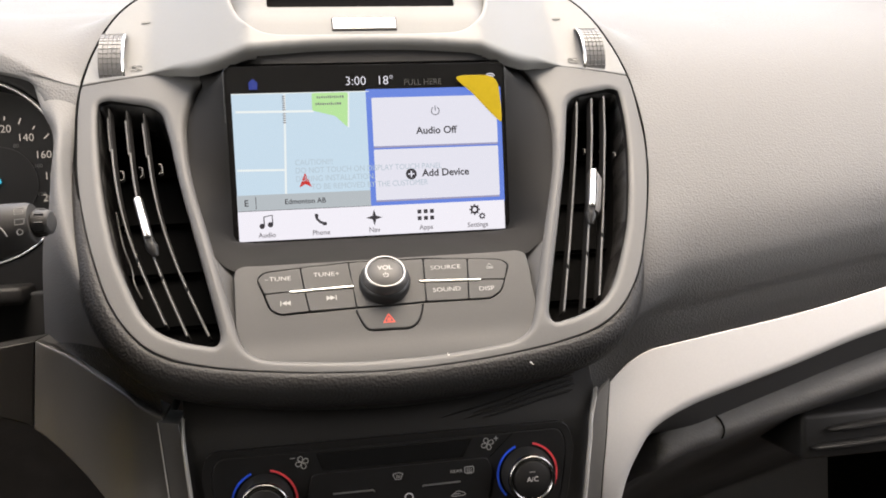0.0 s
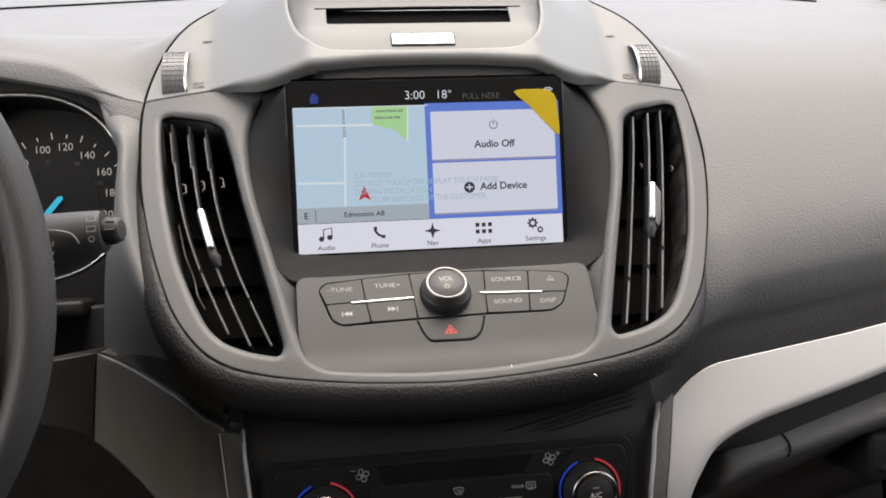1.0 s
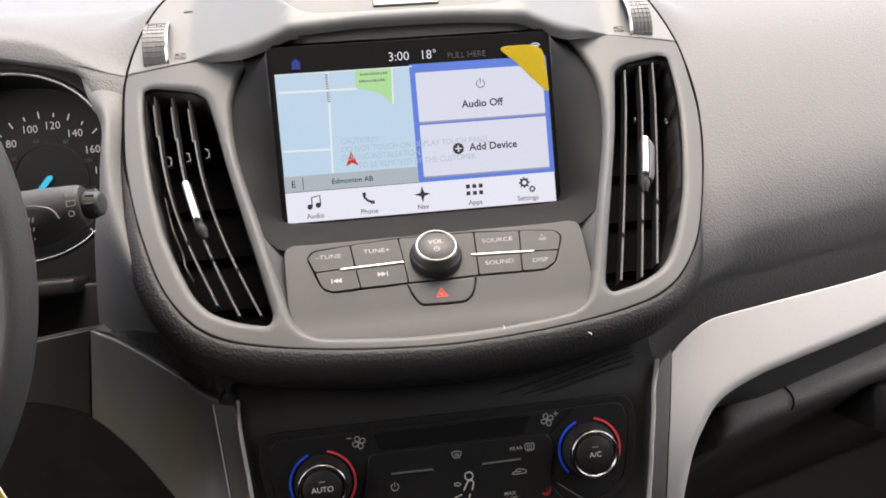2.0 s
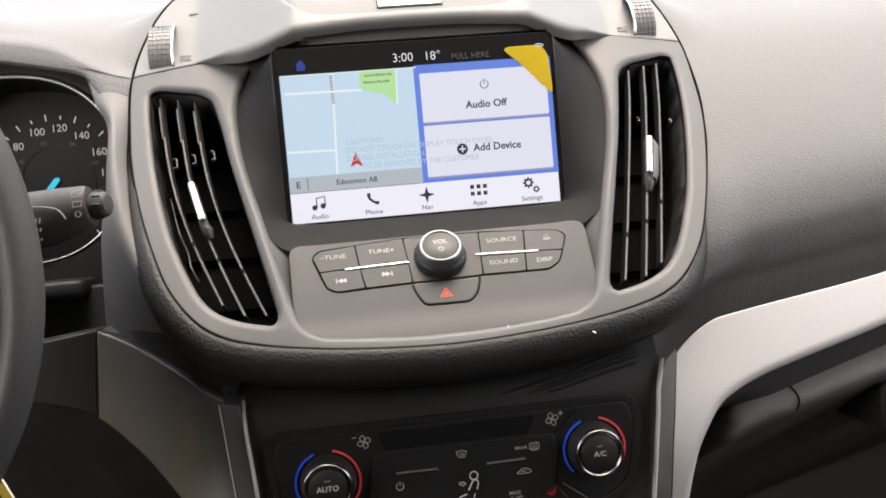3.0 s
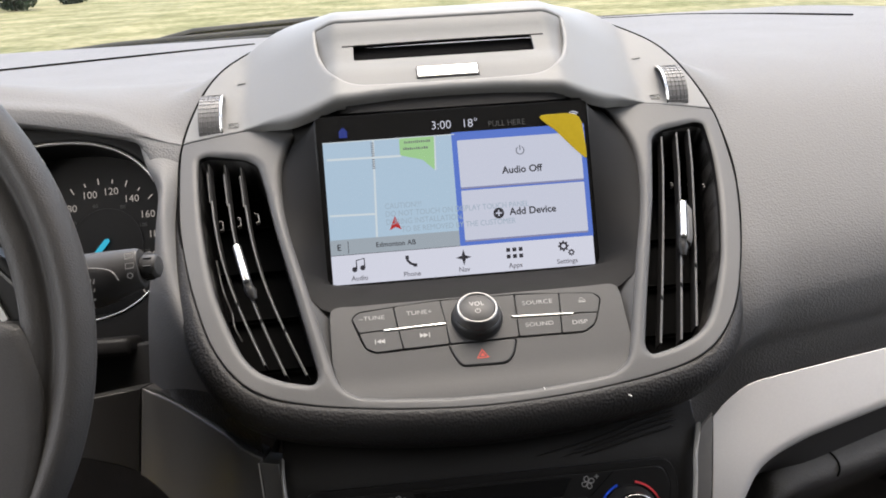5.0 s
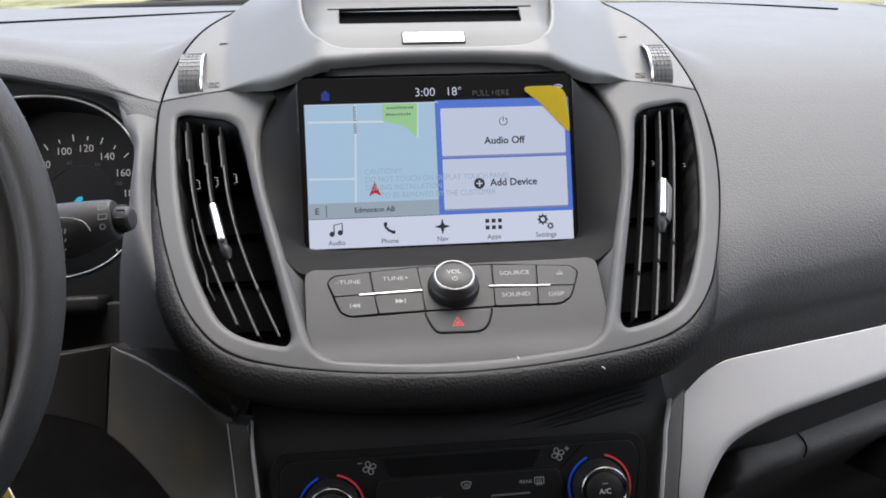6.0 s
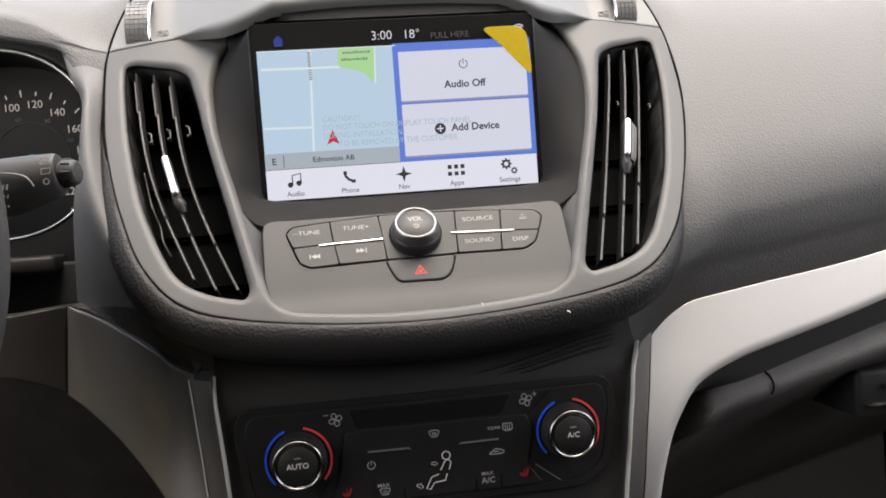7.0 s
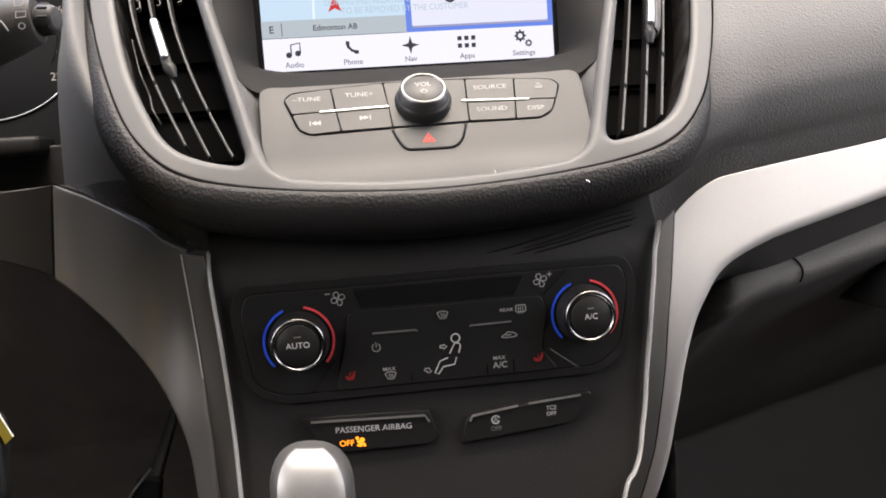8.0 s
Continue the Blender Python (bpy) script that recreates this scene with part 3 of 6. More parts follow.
def air_vent(side):
    s = thing("air_vent", POD, "tall black air vent, its inside darkened for shade, with grey slats and a chrome tab", "air vent", "vents beside the screen")
    loop = leaned(VENT_R if side > 0 else mirror(VENT_R))
    big = [(x, y) for x, y in loop]
    rings = [[(x, y, -0.003) for x, y in big], [(x, y, -0.03) for x, y in big], [(x * 1.0, y, -0.055) for x, y in big]]
    # housing and back are coloured near black for the shade in the duct
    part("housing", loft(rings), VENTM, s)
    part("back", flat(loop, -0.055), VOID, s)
    if side > 0:
        ends, bulge = [((0.146, 0.044), (0.107, -0.118)), ((0.1576, 0.047), (0.120, -0.117)), ((0.1673, 0.049), (0.1315, -0.109))], 0.001
    else:
        ends, bulge = [((0.150, 0.044), (0.1035, -0.118)), ((0.1608, 0.047), (0.1155, -0.117)), ((0.1720, 0.049), (0.128, -0.109))], 0.0085
    for k, (a, b) in enumerate(ends):
        line = []
        for i in range(25):
            t = i / 24
            bow = bulge * math.sin(math.pi * t)
            x, y = a[0] + (b[0] - a[0]) * t + bow, a[1] + (b[1] - a[1]) * t
            line.append((side * x + lean(y), y, -0.006))
        blade = [[(x - 0.0007, y, z), (x - 0.0004, y, z + 0.0006), (x + 0.0004, y, z + 0.0006), (x + 0.0007, y, z), (x + 0.0007 - side * 0.001, y, z - 0.007), (x - 0.0007 - side * 0.001, y, z - 0.007)] for x, y, z in line]
        # slat sides take the dark shade colour, only the edge stays grey
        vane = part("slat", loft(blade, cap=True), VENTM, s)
        part("slat_edge", sweep([(x, y, z + 0.0004) for x, y, z in (line[5:] if side < 0 else line)], 0.0008, 0.0007, 6, up=(1, 0, 0)), SLAT, vane, "grey slat edge")
        if side < 0:
            part("slat_end", sweep([(x - 0.0012, y, z - 0.001) for x, y, z in line[1:6]], 0.0006, 0.0006, 6, up=(1, 0, 0)), SLAT, vane)
        knee_at = (Vector(line[20 - k]) + Vector(line[19 - k])) / 2
        part("slat_joint", sweep([knee_at + Vector((0, d, 0.0007)) for d in (0.0018, 0.0006, -0.0006, -0.0018)], 0.0015, 0.0008, 6, up=(1, 0, 0), taper=[0.7, 1, 1, 0.7]), VENTM, vane)
        if k == 1:
            x, y, z = Vector(line[12 if side > 0 else 13]) + Vector((0.0005, 0.002, 0))
            ang = side * math.degrees(math.atan2(line[16][0] - line[10][0], line[10][1] - line[16][1])) * side
            tab = block(-0.0027, -0.019, -0.002, 0.0027, 0.0155, 0.005, 0.0012)
            tab.transform(pose(x, y, z + 0.001, 0, 0, ang))
            holder = part("tab", tab, BLACK, s)
            chrome = block(-0.0020, -0.0145, 0.004, 0.0020, 0.0150, 0.0072, 0.0012)
            chrome.transform(pose(x, y, z + 0.001, 0, 0, ang))
            part("tab_face", chrome, BRIGHT, holder, "bright chrome tab face")
            if side > 0:
                cheek_ = loft([[(0.0026, y0, 0.0062 - q), (0.0066 - q, y0, 0.0035 - q), (0.0074 - q, y0, -0.004), (0.0024, y0, -0.004)] for y0, q in ((-0.0165, 0.0012), (-0.013, 0.0), (0.010, 0.0), (0.0148, 0.0016))], cap=True)
                cheek_.transform(pose(x, y, z + 0.001, 0, 0, ang))
                part("tab_side", cheek_, SLAT, holder, "grey side of the tab")
            foot = sweep([(-0.0002, -0.0165, 0.0022), (0.0006, -0.020, 0.0022), (0.0012, -0.0255, 0.0006)], 0.0036, 0.0032, 16, up=(0, 0, 1), taper=[0.85, 1.0, 0.5])
            foot.transform(pose(x, y, z + 0.001, 0, 0, ang))
            part("tab_foot", foot, BLACK, holder)
    if side < 0:
        part("link_rod", sweep(spline([(-0.1606, -0.0253, -0.015), (-0.1571, -0.0423, -0.017), (-0.1542, -0.0527, -0.014), (-0.1497, -0.0651, -0.017), (-0.147, -0.077, -0.014), (-0.1427, -0.086, -0.016)], 4, closed=False), 0.0005, 0.0005, 6), SLAT, s, "thin grey link rod")
    for i in range(4):
        v = 0.025 - i * 0.038
        row = [x for x, y in loop if abs(y - v) < 0.008]
        if row:
            # cross slats coloured so dark that they sink into the duct's painted shade
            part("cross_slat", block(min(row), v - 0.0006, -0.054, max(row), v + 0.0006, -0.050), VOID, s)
    for x, y in [(0.1510, 0.0086), (0.1630, 0.0072), (0.1726, 0.005)] if side > 0 else [(-0.1585, 0.0028), (-0.147, 0.0049), (-0.135, 0.0069)]:
        k = 0.42 if side > 0 else 1.0
        part("clip", stroke([(x - 0.0016 * k, y + 0.0036 * k), (x + 0.0004, y + 0.0030 * k), (x + 0.0012 * k, y - 0.0034 * k), (x - 0.0008, y - 0.0040 * k)], 0.0006, -0.015, 0.003), SLAT, s)


air_vent(-1)
air_vent(1)

# ---- touchscreen ----
screen = thing("touchscreen", face(0), "lit touchscreen with a map, two tiles and a yellow peel tab", "screen")
part("glass", sheet(rect(-0.0915, -0.0560, 0.0915, 0.0588, 0.004), (), 0.02, 0.0003, 0.006), GLOSS, screen, "gloss black screen glass")


def pic(name, bm, mat, parent=None, label=""):
    return part(name, bm, mat, parent or screen, label, smooth=False)


map_view = pic("map_view", flat(rect(-0.087, -0.0225, -0.002, 0.0415, 0.0002), 0.0004), E_MAP, None, "pale blue street map")
for a, b, w in [((-0.085, 0.0303), (-0.036, 0.0297), 0.0014), ((-0.0538, 0.0415), (-0.0563, -0.0225), 0.0013), ((-0.086, -0.0065), (-0.0562, -0.0072), 0.0013), ((-0.0133, 0.041), (-0.0142, 0.0187), 0.0012), ((-0.087, 0.0415), (-0.0, 0.0415), 0.0006)]:
    pic("road", stroke([a, b], w, 0.0006, 0.0001), E_ROAD, map_view)
pic("park", flat(rounded([(-0.0367, 0.0412), (-0.0135, 0.0412), (-0.0147, 0.0188), (-0.0222, 0.0262), (-0.0368, 0.0301)], 0.0012), 0.0007), E_PARK, map_view)
for x0, x1, z in [(-0.0335, -0.017, 0.0385), (-0.0345, -0.018, 0.0342)]:
    x = x0
    random.seed(int(1000 * z))
    while x < x1:
        w = random.uniform(0.0006, 0.0011)
        pic("label_bar", flat(rect(x, z - 0.0008, x + w, z + 0.0003 + random.uniform(0, 0.0006), 0.0001, 1), 0.0009), E_SOFT, map_view)
        x += w + 0.0005
z = 0.0225
while z < 0.04:
    pic("label_bar", flat(rect(-0.0556, z, -0.0537, z + 0.0007, 0.0001, 1), 0.0009), E_SOFT, map_view)
    z += 0.0014 if abs(z - 0.029) > 0.001 else 0.0026
pic("position_arrow", flat([(-0.0436, -0.0095), (-0.0396, -0.0188), (-0.0436, -0.0168), (-0.0476, -0.0188)], 0.001), E_RED, map_view)
bar = pic("map_bar", flat(rect(-0.0872, -0.0325, -0.002, -0.0225, 0.0001), 0.0005), E_BAR)
pic("heading", words("E", 0.0058, -0.0815, -0.0277, 0.0008), E_INK, bar)
pic("divider", stroke([(-0.0755, -0.0315), (-0.0755, -0.0238)], 0.0004, 0.0008, 0.0001), E_INK, bar)
pic("place_name", words("Edmonton AB", 0.0046, -0.0443, -0.0277, 0.0008), E_INK, bar)
side = pic("side_panel", flat(rect(-0.002, -0.0335, 0.0878, 0.0428, 0.0002), 0.0004), E_BLUE, None, "blue panel with two pale tiles")
for z0, z1 in ((0.0058, 0.0372), (-0.0293, 0.0037)):
    pic("tile", flat(rect(0.0015, z0, 0.0845, z1, 0.0008), 0.0009), E_TILE, side)
    pic("tile_edge", flat(rect(0.0015, z0 - 0.0011, 0.0845, z0 - 0.0001, 0.0003), 0.0007), E_EDGE, side)
pic("tile_text", words("Audio Off", 0.0066, 0.0433, 0.0150, 0.0012, bold=0.022), E_INK, side)
pic("tile_text", words("Add Device", 0.0066, 0.0483, -0.0128, 0.0012, bold=0.022), E_INK, side)
pic("power_mark", join(stroke(arc(0.0431, 0.0277, 0.0026, 120, 420), 0.0005, 0.0012, 0.0001), stroke([(0.0431, 0.0312), (0.0431, 0.0278)], 0.0005, 0.0012, 0.0001)), E_INK, side)
pic("plus_mark", flat(arc(0.0253, -0.013, 0.0036, 0, 345), 0.0012), E_INK, side)
pic("plus_sign", join(stroke([(0.0232, -0.013), (0.0274, -0.013)], 0.0009, 0.0015, 0.0001), stroke([(0.0253, -0.0151), (0.0253, -0.0109)], 0.0009, 0.0015, 0.0001)), E_TILE, side)
menu = pic("menu_bar", flat(rect(-0.0872, -0.052, 0.0874, -0.0328, 0.0002), 0.0006), E_WHITE, None, "white menu bar with five icons")
for text, x in (("Audio", -0.0696), ("Phone", -0.0352), ("Nav", -0.0006), ("Apps", 0.0337), ("Settings", 0.0686)):
    pic("menu_text", words(text, 0.0045, x, -0.0485, 0.0009), E_SOFT, menu)
pic("menu_icon", join(flat(arc(-0.0725, -0.0426, 0.0017, 0, 345), 0.0009), flat(arc(-0.0672, -0.0418, 0.0017, 0, 345), 0.0009), stroke([(-0.0711, -0.0426), (-0.0711, -0.0367), (-0.0658, -0.0357), (-0.0658, -0.0418)], 0.0008, 0.0009, 0.0001)), E_INK, menu)
pic("menu_icon", join(stroke([(-0.0381, -0.0370), (-0.0375, -0.0395), (-0.0355, -0.0416), (-0.0328, -0.0427)], 0.0016, 0.0009, 0.0001), flat(rect(-0.0388, -0.0386, -0.0366, -0.0362, 0.0004), 0.001), flat(rect(-0.0340, -0.0438, -0.0314, -0.0417, 0.0004), 0.001)), E_INK, menu)
pic("menu_icon", flat([(-0.0004, -0.0350), (0.0008, -0.0392), (0.0050, -0.0404), (0.0008, -0.0416), (-0.0004, -0.0458), (-0.0016, -0.0416), (-0.0058, -0.0404), (-0.0016, -0.0392)], 0.0009), E_INK, menu)
for i in (-1, 0, 1):
    for j in (-0.5, 0.5):
        pic("icon_square", flat(rect(0.0337 + i * 0.0042 - 0.0013, -0.0401 + j * 0.0044 - 0.0013, 0.0337 + i * 0.0042 + 0.0013, -0.0401 + j * 0.0044 + 0.0013, 0.0003), 0.0009), E_INK, menu)


def gear(cx, cy, r):
    teeth = [stroke([(cx + r * math.cos(a), cy + r * math.sin(a)), (cx + 1.45 * r * math.cos(a), cy + 1.45 * r * math.sin(a))], r * 0.42, 0.0009, 0.0001) for a in [math.pi * k / 4 for k in range(8)]]
    return join(stroke(arc(cx, cy, r * 0.85, 0, 352), r * 0.55, 0.001, 0.0001, True), *teeth)


pic("menu_icon", join(gear(0.0668, -0.0383, 0.0025), gear(0.0718, -0.0428, 0.0016)), E_INK, menu)
pic("clock_digits", words("3:00", 0.0080, -0.0081, 0.0481, 0.0005, bold=-0.008), E_WHITE)
pic("temperature", words("18\u00b0", 0.0080, 0.0110, 0.0481, 0.0005, bold=-0.008), E_WHITE)
pic("home_mark", flat([(-0.0764, 0.0480), (-0.0731, 0.0512), (-0.0698, 0.0480), (-0.0704, 0.0480), (-0.0704, 0.0442), (-0.0758, 0.0442), (-0.0758, 0.0480)], 0.0005), E_HOME)
pic("signal_mark", join(*[stroke(arc(0.0812, 0.0472, r, 40, 140, 8), 0.0006, 0.0005, 0.0001) for r in (0.0015, 0.0028, 0.0041)]), E_WHITE)
part("peel_tab", sheet(spline([(0.0578, 0.0488), (0.0700, 0.0502), (0.0800, 0.0495), (0.0852, 0.0455), (0.0868, 0.036), (0.0875, 0.0205), (0.0848, 0.0210), (0.0770, 0.0290), (0.0683, 0.0386)], 4), (), 0.004, 0.0002, 0.0004, lift=0.0022), YELLOW, screen, "yellow peel tab of the protective film")
pic("film_text", words("PULL HERE", 0.0055, 0.0357, 0.0466, 0.0006, squeeze=0.95, bold=0.0), FAINT, screen)
for text, x, z, size in (("CAUTION!!!", -0.0497, -0.0030, 0.0052), ("DO NOT TOUCH ON DISPLAY TOUCH PANEL", -0.0497, -0.0082, 0.0052), ("DURING INSTALLATION.", -0.0497, -0.0135, 0.0052), ("TO BE REMOVED BY THE CUSTOMER", -0.0400, -0.0188, 0.0052)):
    pic("film_text", words(text, size, x, z, 0.0016, align="LEFT", squeeze=0.88, bold=0.0), FILM, screen)

# ---- audio controls ----
audio = thing("audio_control_panel", POD, "warm grey panel with radio buttons and a round volume knob", "control panel")
panel_raw = rounded([(-0.0888, PANEL_TOP - 0.010), (-0.0878, PANEL_TOP - 0.0035), (-0.083, PANEL_TOP - 0.0014), (0.085, PANEL_TOP - 0.0008), (0.0898, PANEL_TOP - 0.003), (0.0909, PANEL_TOP - 0.010), (0.0886, -0.114), (0.0842, -0.1260), (0.0765, -0.1325), (0.066, -0.1362), (0.026, -0.1399), (0.0, -0.1404), (-0.026, -0.1399), (-0.066, -0.1362), (-0.0755, -0.1325), (-0.0818, -0.1260), (-0.0862, -0.114)], 0.006, 4)
panel_loop = [(x * (1 + 0.018 * ease(-0.105, -0.125, y) + 0.016 * ease(-0.085, -0.115, y)), y - 0.0030 * ease(-0.115, -0.135, y)) for x, y in panel_raw]
GAP = rounded([(-0.0755, -0.0845), (-0.0715, -0.0798), (-0.022, -0.0762), (0.0265, -0.0765), (0.0735, -0.0800), (0.0778, -0.0842), (0.0705, -0.1020), (0.0635, -0.1065), (0.0232, -0.1062), (-0.0191, -0.1070), (-0.0624, -0.1084), (-0.0682, -0.1050)], 0.003, 3)
HAZ = rounded([(-0.0197, -0.1062), (-0.0165, -0.1161), (-0.0128, -0.1226), (0.0136, -0.1230), (0.0187, -0.1183), (0.0224, -0.1062)], 0.003, 3)


def dish(u, v):
    """The panel rises a little to its sides."""
    return -0.0046 + 0.0012 * ease(-0.124, -0.141, v) + 0.0010 * ease(0.07, 0.09, abs(u))


part("fascia", sheet(panel_loop, [[(x * 1.005, (y + 0.092) * 1.02 - 0.092) for x, y in GAP], HAZ], 0.005, 0.0005, 0.0012, dish), PANEL, audio)
part("fascia_back", sheet(rect(-0.096, -0.1345, 0.098, PANEL_TOP + 0.006, 0.004), (), 0.05, 0, 0.002, lift=-0.0125), PANEL, audio)
# near-black back puts shade into the gaps between the buttons
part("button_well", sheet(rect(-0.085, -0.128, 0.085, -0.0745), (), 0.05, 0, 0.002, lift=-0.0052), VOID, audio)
CELLS = [
    ("\u2013TUNE", [(-0.0750, -0.0846), (-0.0710, -0.0806), (-0.0502, -0.0785), (-0.0486, -0.0929), (-0.0712, -0.0942)]),
    ("TUNE+", [(-0.0494, -0.0784), (-0.0214, -0.0766), (-0.0195, -0.0918), (-0.0478, -0.0929)]),
    ("prev", [(-0.0711, -0.0950), (-0.0484, -0.0937), (-0.0462, -0.1072), (-0.0620, -0.1080), (-0.0676, -0.1048)]),
    ("next", [(-0.0476, -0.0937), (-0.0194, -0.0926), (-0.0186, -0.1066), (-0.0454, -0.1072)]),
    ("", [(-0.0206, -0.0766), (0.0245, -0.0770), (0.0232, -0.1058), (-0.0178, -0.1066)]),
    ("SOURCE", [(0.0253, -0.0771), (0.0521, -0.0785), (0.0507, -0.0925), (0.0246, -0.0914)]),
    ("eject", [(0.0529, -0.0786), (0.0735, -0.0805), (0.0770, -0.0843), (0.0738, -0.0938), (0.0515, -0.0926)]),
    ("SOUND", [(0.0245, -0.0922), (0.0506, -0.0933), (0.0492, -0.1060), (0.0240, -0.1057)]),
    ("DISP", [(0.0514, -0.0934), (0.0735, -0.0946), (0.0700, -0.1018), (0.0632, -0.1060), (0.0500, -0.1060)]),
]
for text, cell in CELLS:
    cx, cy = sum(p[0] for p in cell) / len(cell), sum(p[1] for p in cell) / len(cell)
    cell = [(x + math.copysign(0.0001, x - cx), y + math.copysign(0.0001, y - cy)) for x, y in cell]
    b = part("button", sheet(rounded(cell, 0.0012, 2), (), 0.01, 0.0003, 0.0008, lift=-0.0038), BUTTON, audio)
    cy += 0.0012 if cy > -0.093 else 0.0004
    if text in ("prev", "next"):
        s = -1 if text == "prev" else 1
        marks = [flat([(cx + s * (0.0006 + k), cy), (cx + s * (-0.0022 + k), cy + 0.0016), (cx + s * (-0.0022 + k), cy - 0.0016)][::1 if s > 0 else -1], -0.0035) for k in (-0.0005, 0.0018)]
        marks.append(stroke([(cx + s * 0.003, cy + 0.0016), (cx + s * 0.003, cy - 0.0016)], 0.0006, -0.0035, 0.0001))
        part("button_mark", join(*marks), GREYPRINT, b)
    elif text == "eject":
        part("button_mark", join(stroke([(cx - 0.0022, cy - 0.0003), (cx, cy + 0.0018), (cx + 0.0022, cy - 0.0003)], 0.0005, -0.0035, 0.0001, True), stroke([(cx - 0.0022, cy - 0.0013), (cx + 0.0022, cy - 0.0013)], 0.0006, -0.0035, 0.0001)), GREYPRINT, b)
    elif text:
        part("button_text", words(text, 0.0040, cx, cy, -0.0036, squeeze=1.25, bold=0.0), GREYPRINT, b)
hazard = part("hazard_button", sheet(rounded([(-0.0190, -0.1072), (-0.0157, -0.1161), (-0.0124, -0.1217), (0.0132, -0.1221), (0.0180, -0.1179), (0.0216, -0.1070)], 0.003, 3), (), 0.01, 0.0008, 0.004, lift=-0.0042), PANEL, audio)
part("hazard_mark", join(stroke([(-0.0030, -0.1176), (0.0034, -0.1176), (0.0002, -0.1124)], 0.0011, -0.0040, 0.0001, True), flat([(-0.0012, -0.1166), (0.0016, -0.1166), (0.0002, -0.1143)], -0.0040)), REDPRINT, hazard)
part("chrome_bar", sheet(rounded([(-0.0572, -0.0948), (-0.0186, -0.0938), (-0.0190, -0.0923), (-0.0566, -0.0935)], 0.0008, 2), (), 0.01, 0.0006, 0.002, lift=-0.0030), BRIGHT, audio, "bright chrome divider bar")
part("chrome_bar", sheet(rounded([(0.0212, -0.0930), (0.0586, -0.0943), (0.0592, -0.0931), (0.0208, -0.0916)], 0.0008, 2), (), 0.01, 0.0006, 0.002, lift=-0.0030), BRIGHT, audio, "bright chrome divider bar")
TIP = pose(0, -0.0905, -0.004, -11, 0, 0)


def tipped(bm):
    """The volume knob leans up a little from the panel."""
    bm.transform(TIP)
    return bm


knob = part("volume_knob", tipped(lathe([(0.0156, -0.006), (0.0156, 0.001), (0.0150, 0.0028), (0.0142, 0.0040), (0.0132, 0.0044)], 56)), BLACK, audio, "black volume knob with a silver rim")
part("knob_rim", tipped(lathe([(0.0138, 0.0040), (0.0140, 0.0048), (0.0136, 0.0062), (0.0128, 0.0084), (0.0123, 0.0094), (0.0117, 0.0098), (0.0110, 0.0097), (0.0105, 0.0088)], 64)), RIMM, knob, "silver knob rim")
part("knob_cap", tipped(lathe([(0.0106, 0.0088), (0.0100, 0.0093), (0.0, 0.0094)], 48)), CAPM, knob)
part("knob_text", tipped(words("VOL", 0.0046, 0, 0.0026, 0.0096)), GREYPRINT, knob)
part("knob_mark", tipped(join(stroke(arc(0, -0.0030, 0.0015, 120, 420, 16), 0.0004, 0.0097, 0.0001), stroke([(0, -0.0010), (0, -0.0029)], 0.0004, 0.0097, 0.0001))), GREYPRINT, knob)

# ---- the dashboard ----
dash = thing("dashboard", POD, "grey grained soft dashboard with a dark rolled lower edge", "dashboard")
outline = leaned(LOW_R) + leaned(HIGH_R[1:]) + leaned(mirror(HIGH_R))[1:-1] + leaned(mirror(LOW_R))[:-1]
outline = resample(outline, 0.008)
if area(outline) < 0:
    outline.reverse()
norm = []
for i, p in enumerate(outline):
    a, b = outline[i - 3], outline[(i + 3) % len(outline)]
    q = math.hypot(b[0] - a[0], b[1] - a[1])
    norm.append(((b[1] - a[1]) / q, -(b[0] - a[0]) / q))


def tuck(p):
    """The band narrows to a seam where the pads come up to the pod."""
    if p[0] > 0:
        return 1 - 0.88 * ease(-0.135, -0.05, p[1])
    return 1 - 0.88 * ease(-0.09, 0.06, p[1])


SECTION = [(-0.004, -0.012), (0.0004, -0.006), (0.0005, -0.0020), (0.0011, -0.0012), (0.004, -0.0013), (0.008, -0.0034), (0.0118, -0.0078), (0.0140, -0.0135), (0.0143, -0.020), (0.0125, -0.029), (0.008, -0.040), (0.0, -0.053), (-0.012, -0.066)]
part("pod_band", loft([[(p[0] + n[0] * d * tuck(p), p[1] + n[1] * d * tuck(p), h - 0.0075 * (1 - tuck(p)) - 0.004 * ease(0.06, 0.15, p[1]) - 0.03 * ease(0.155, 0.185, p[1])) for p, n in zip(outline, norm)] for d, h in SECTION], flip=True), BAND, dash, "dark grained band round the pod")


thin_line = [(p, n) for p, n in zip(outline, norm) if p[1] < 0.172]
part("pod_seam", sweep([(p[0] + n[0] * 0.0007, p[1] + n[1] * 0.0007, crown(abs(p[0]), p[1]) - 0.0024 + 0.0012 * ease(-0.08, 0.0, p[1])) for p, n in thin_line], 0.0011, 0.0011, 6, taper=[0.55 + 0.45 * ease(-0.08, 0.0, p[1]) for p, n in thin_line]), VOID, dash)


def hug(v, w, gap):
    """Near the pod the pads rise to its edge."""
    return w + (max(w, -0.0072) - w) * (1 - ease(0.0, 0.045, gap)) * (1 - ease(0.15, 0.2, v)) * ease(-0.1, -0.03, v)


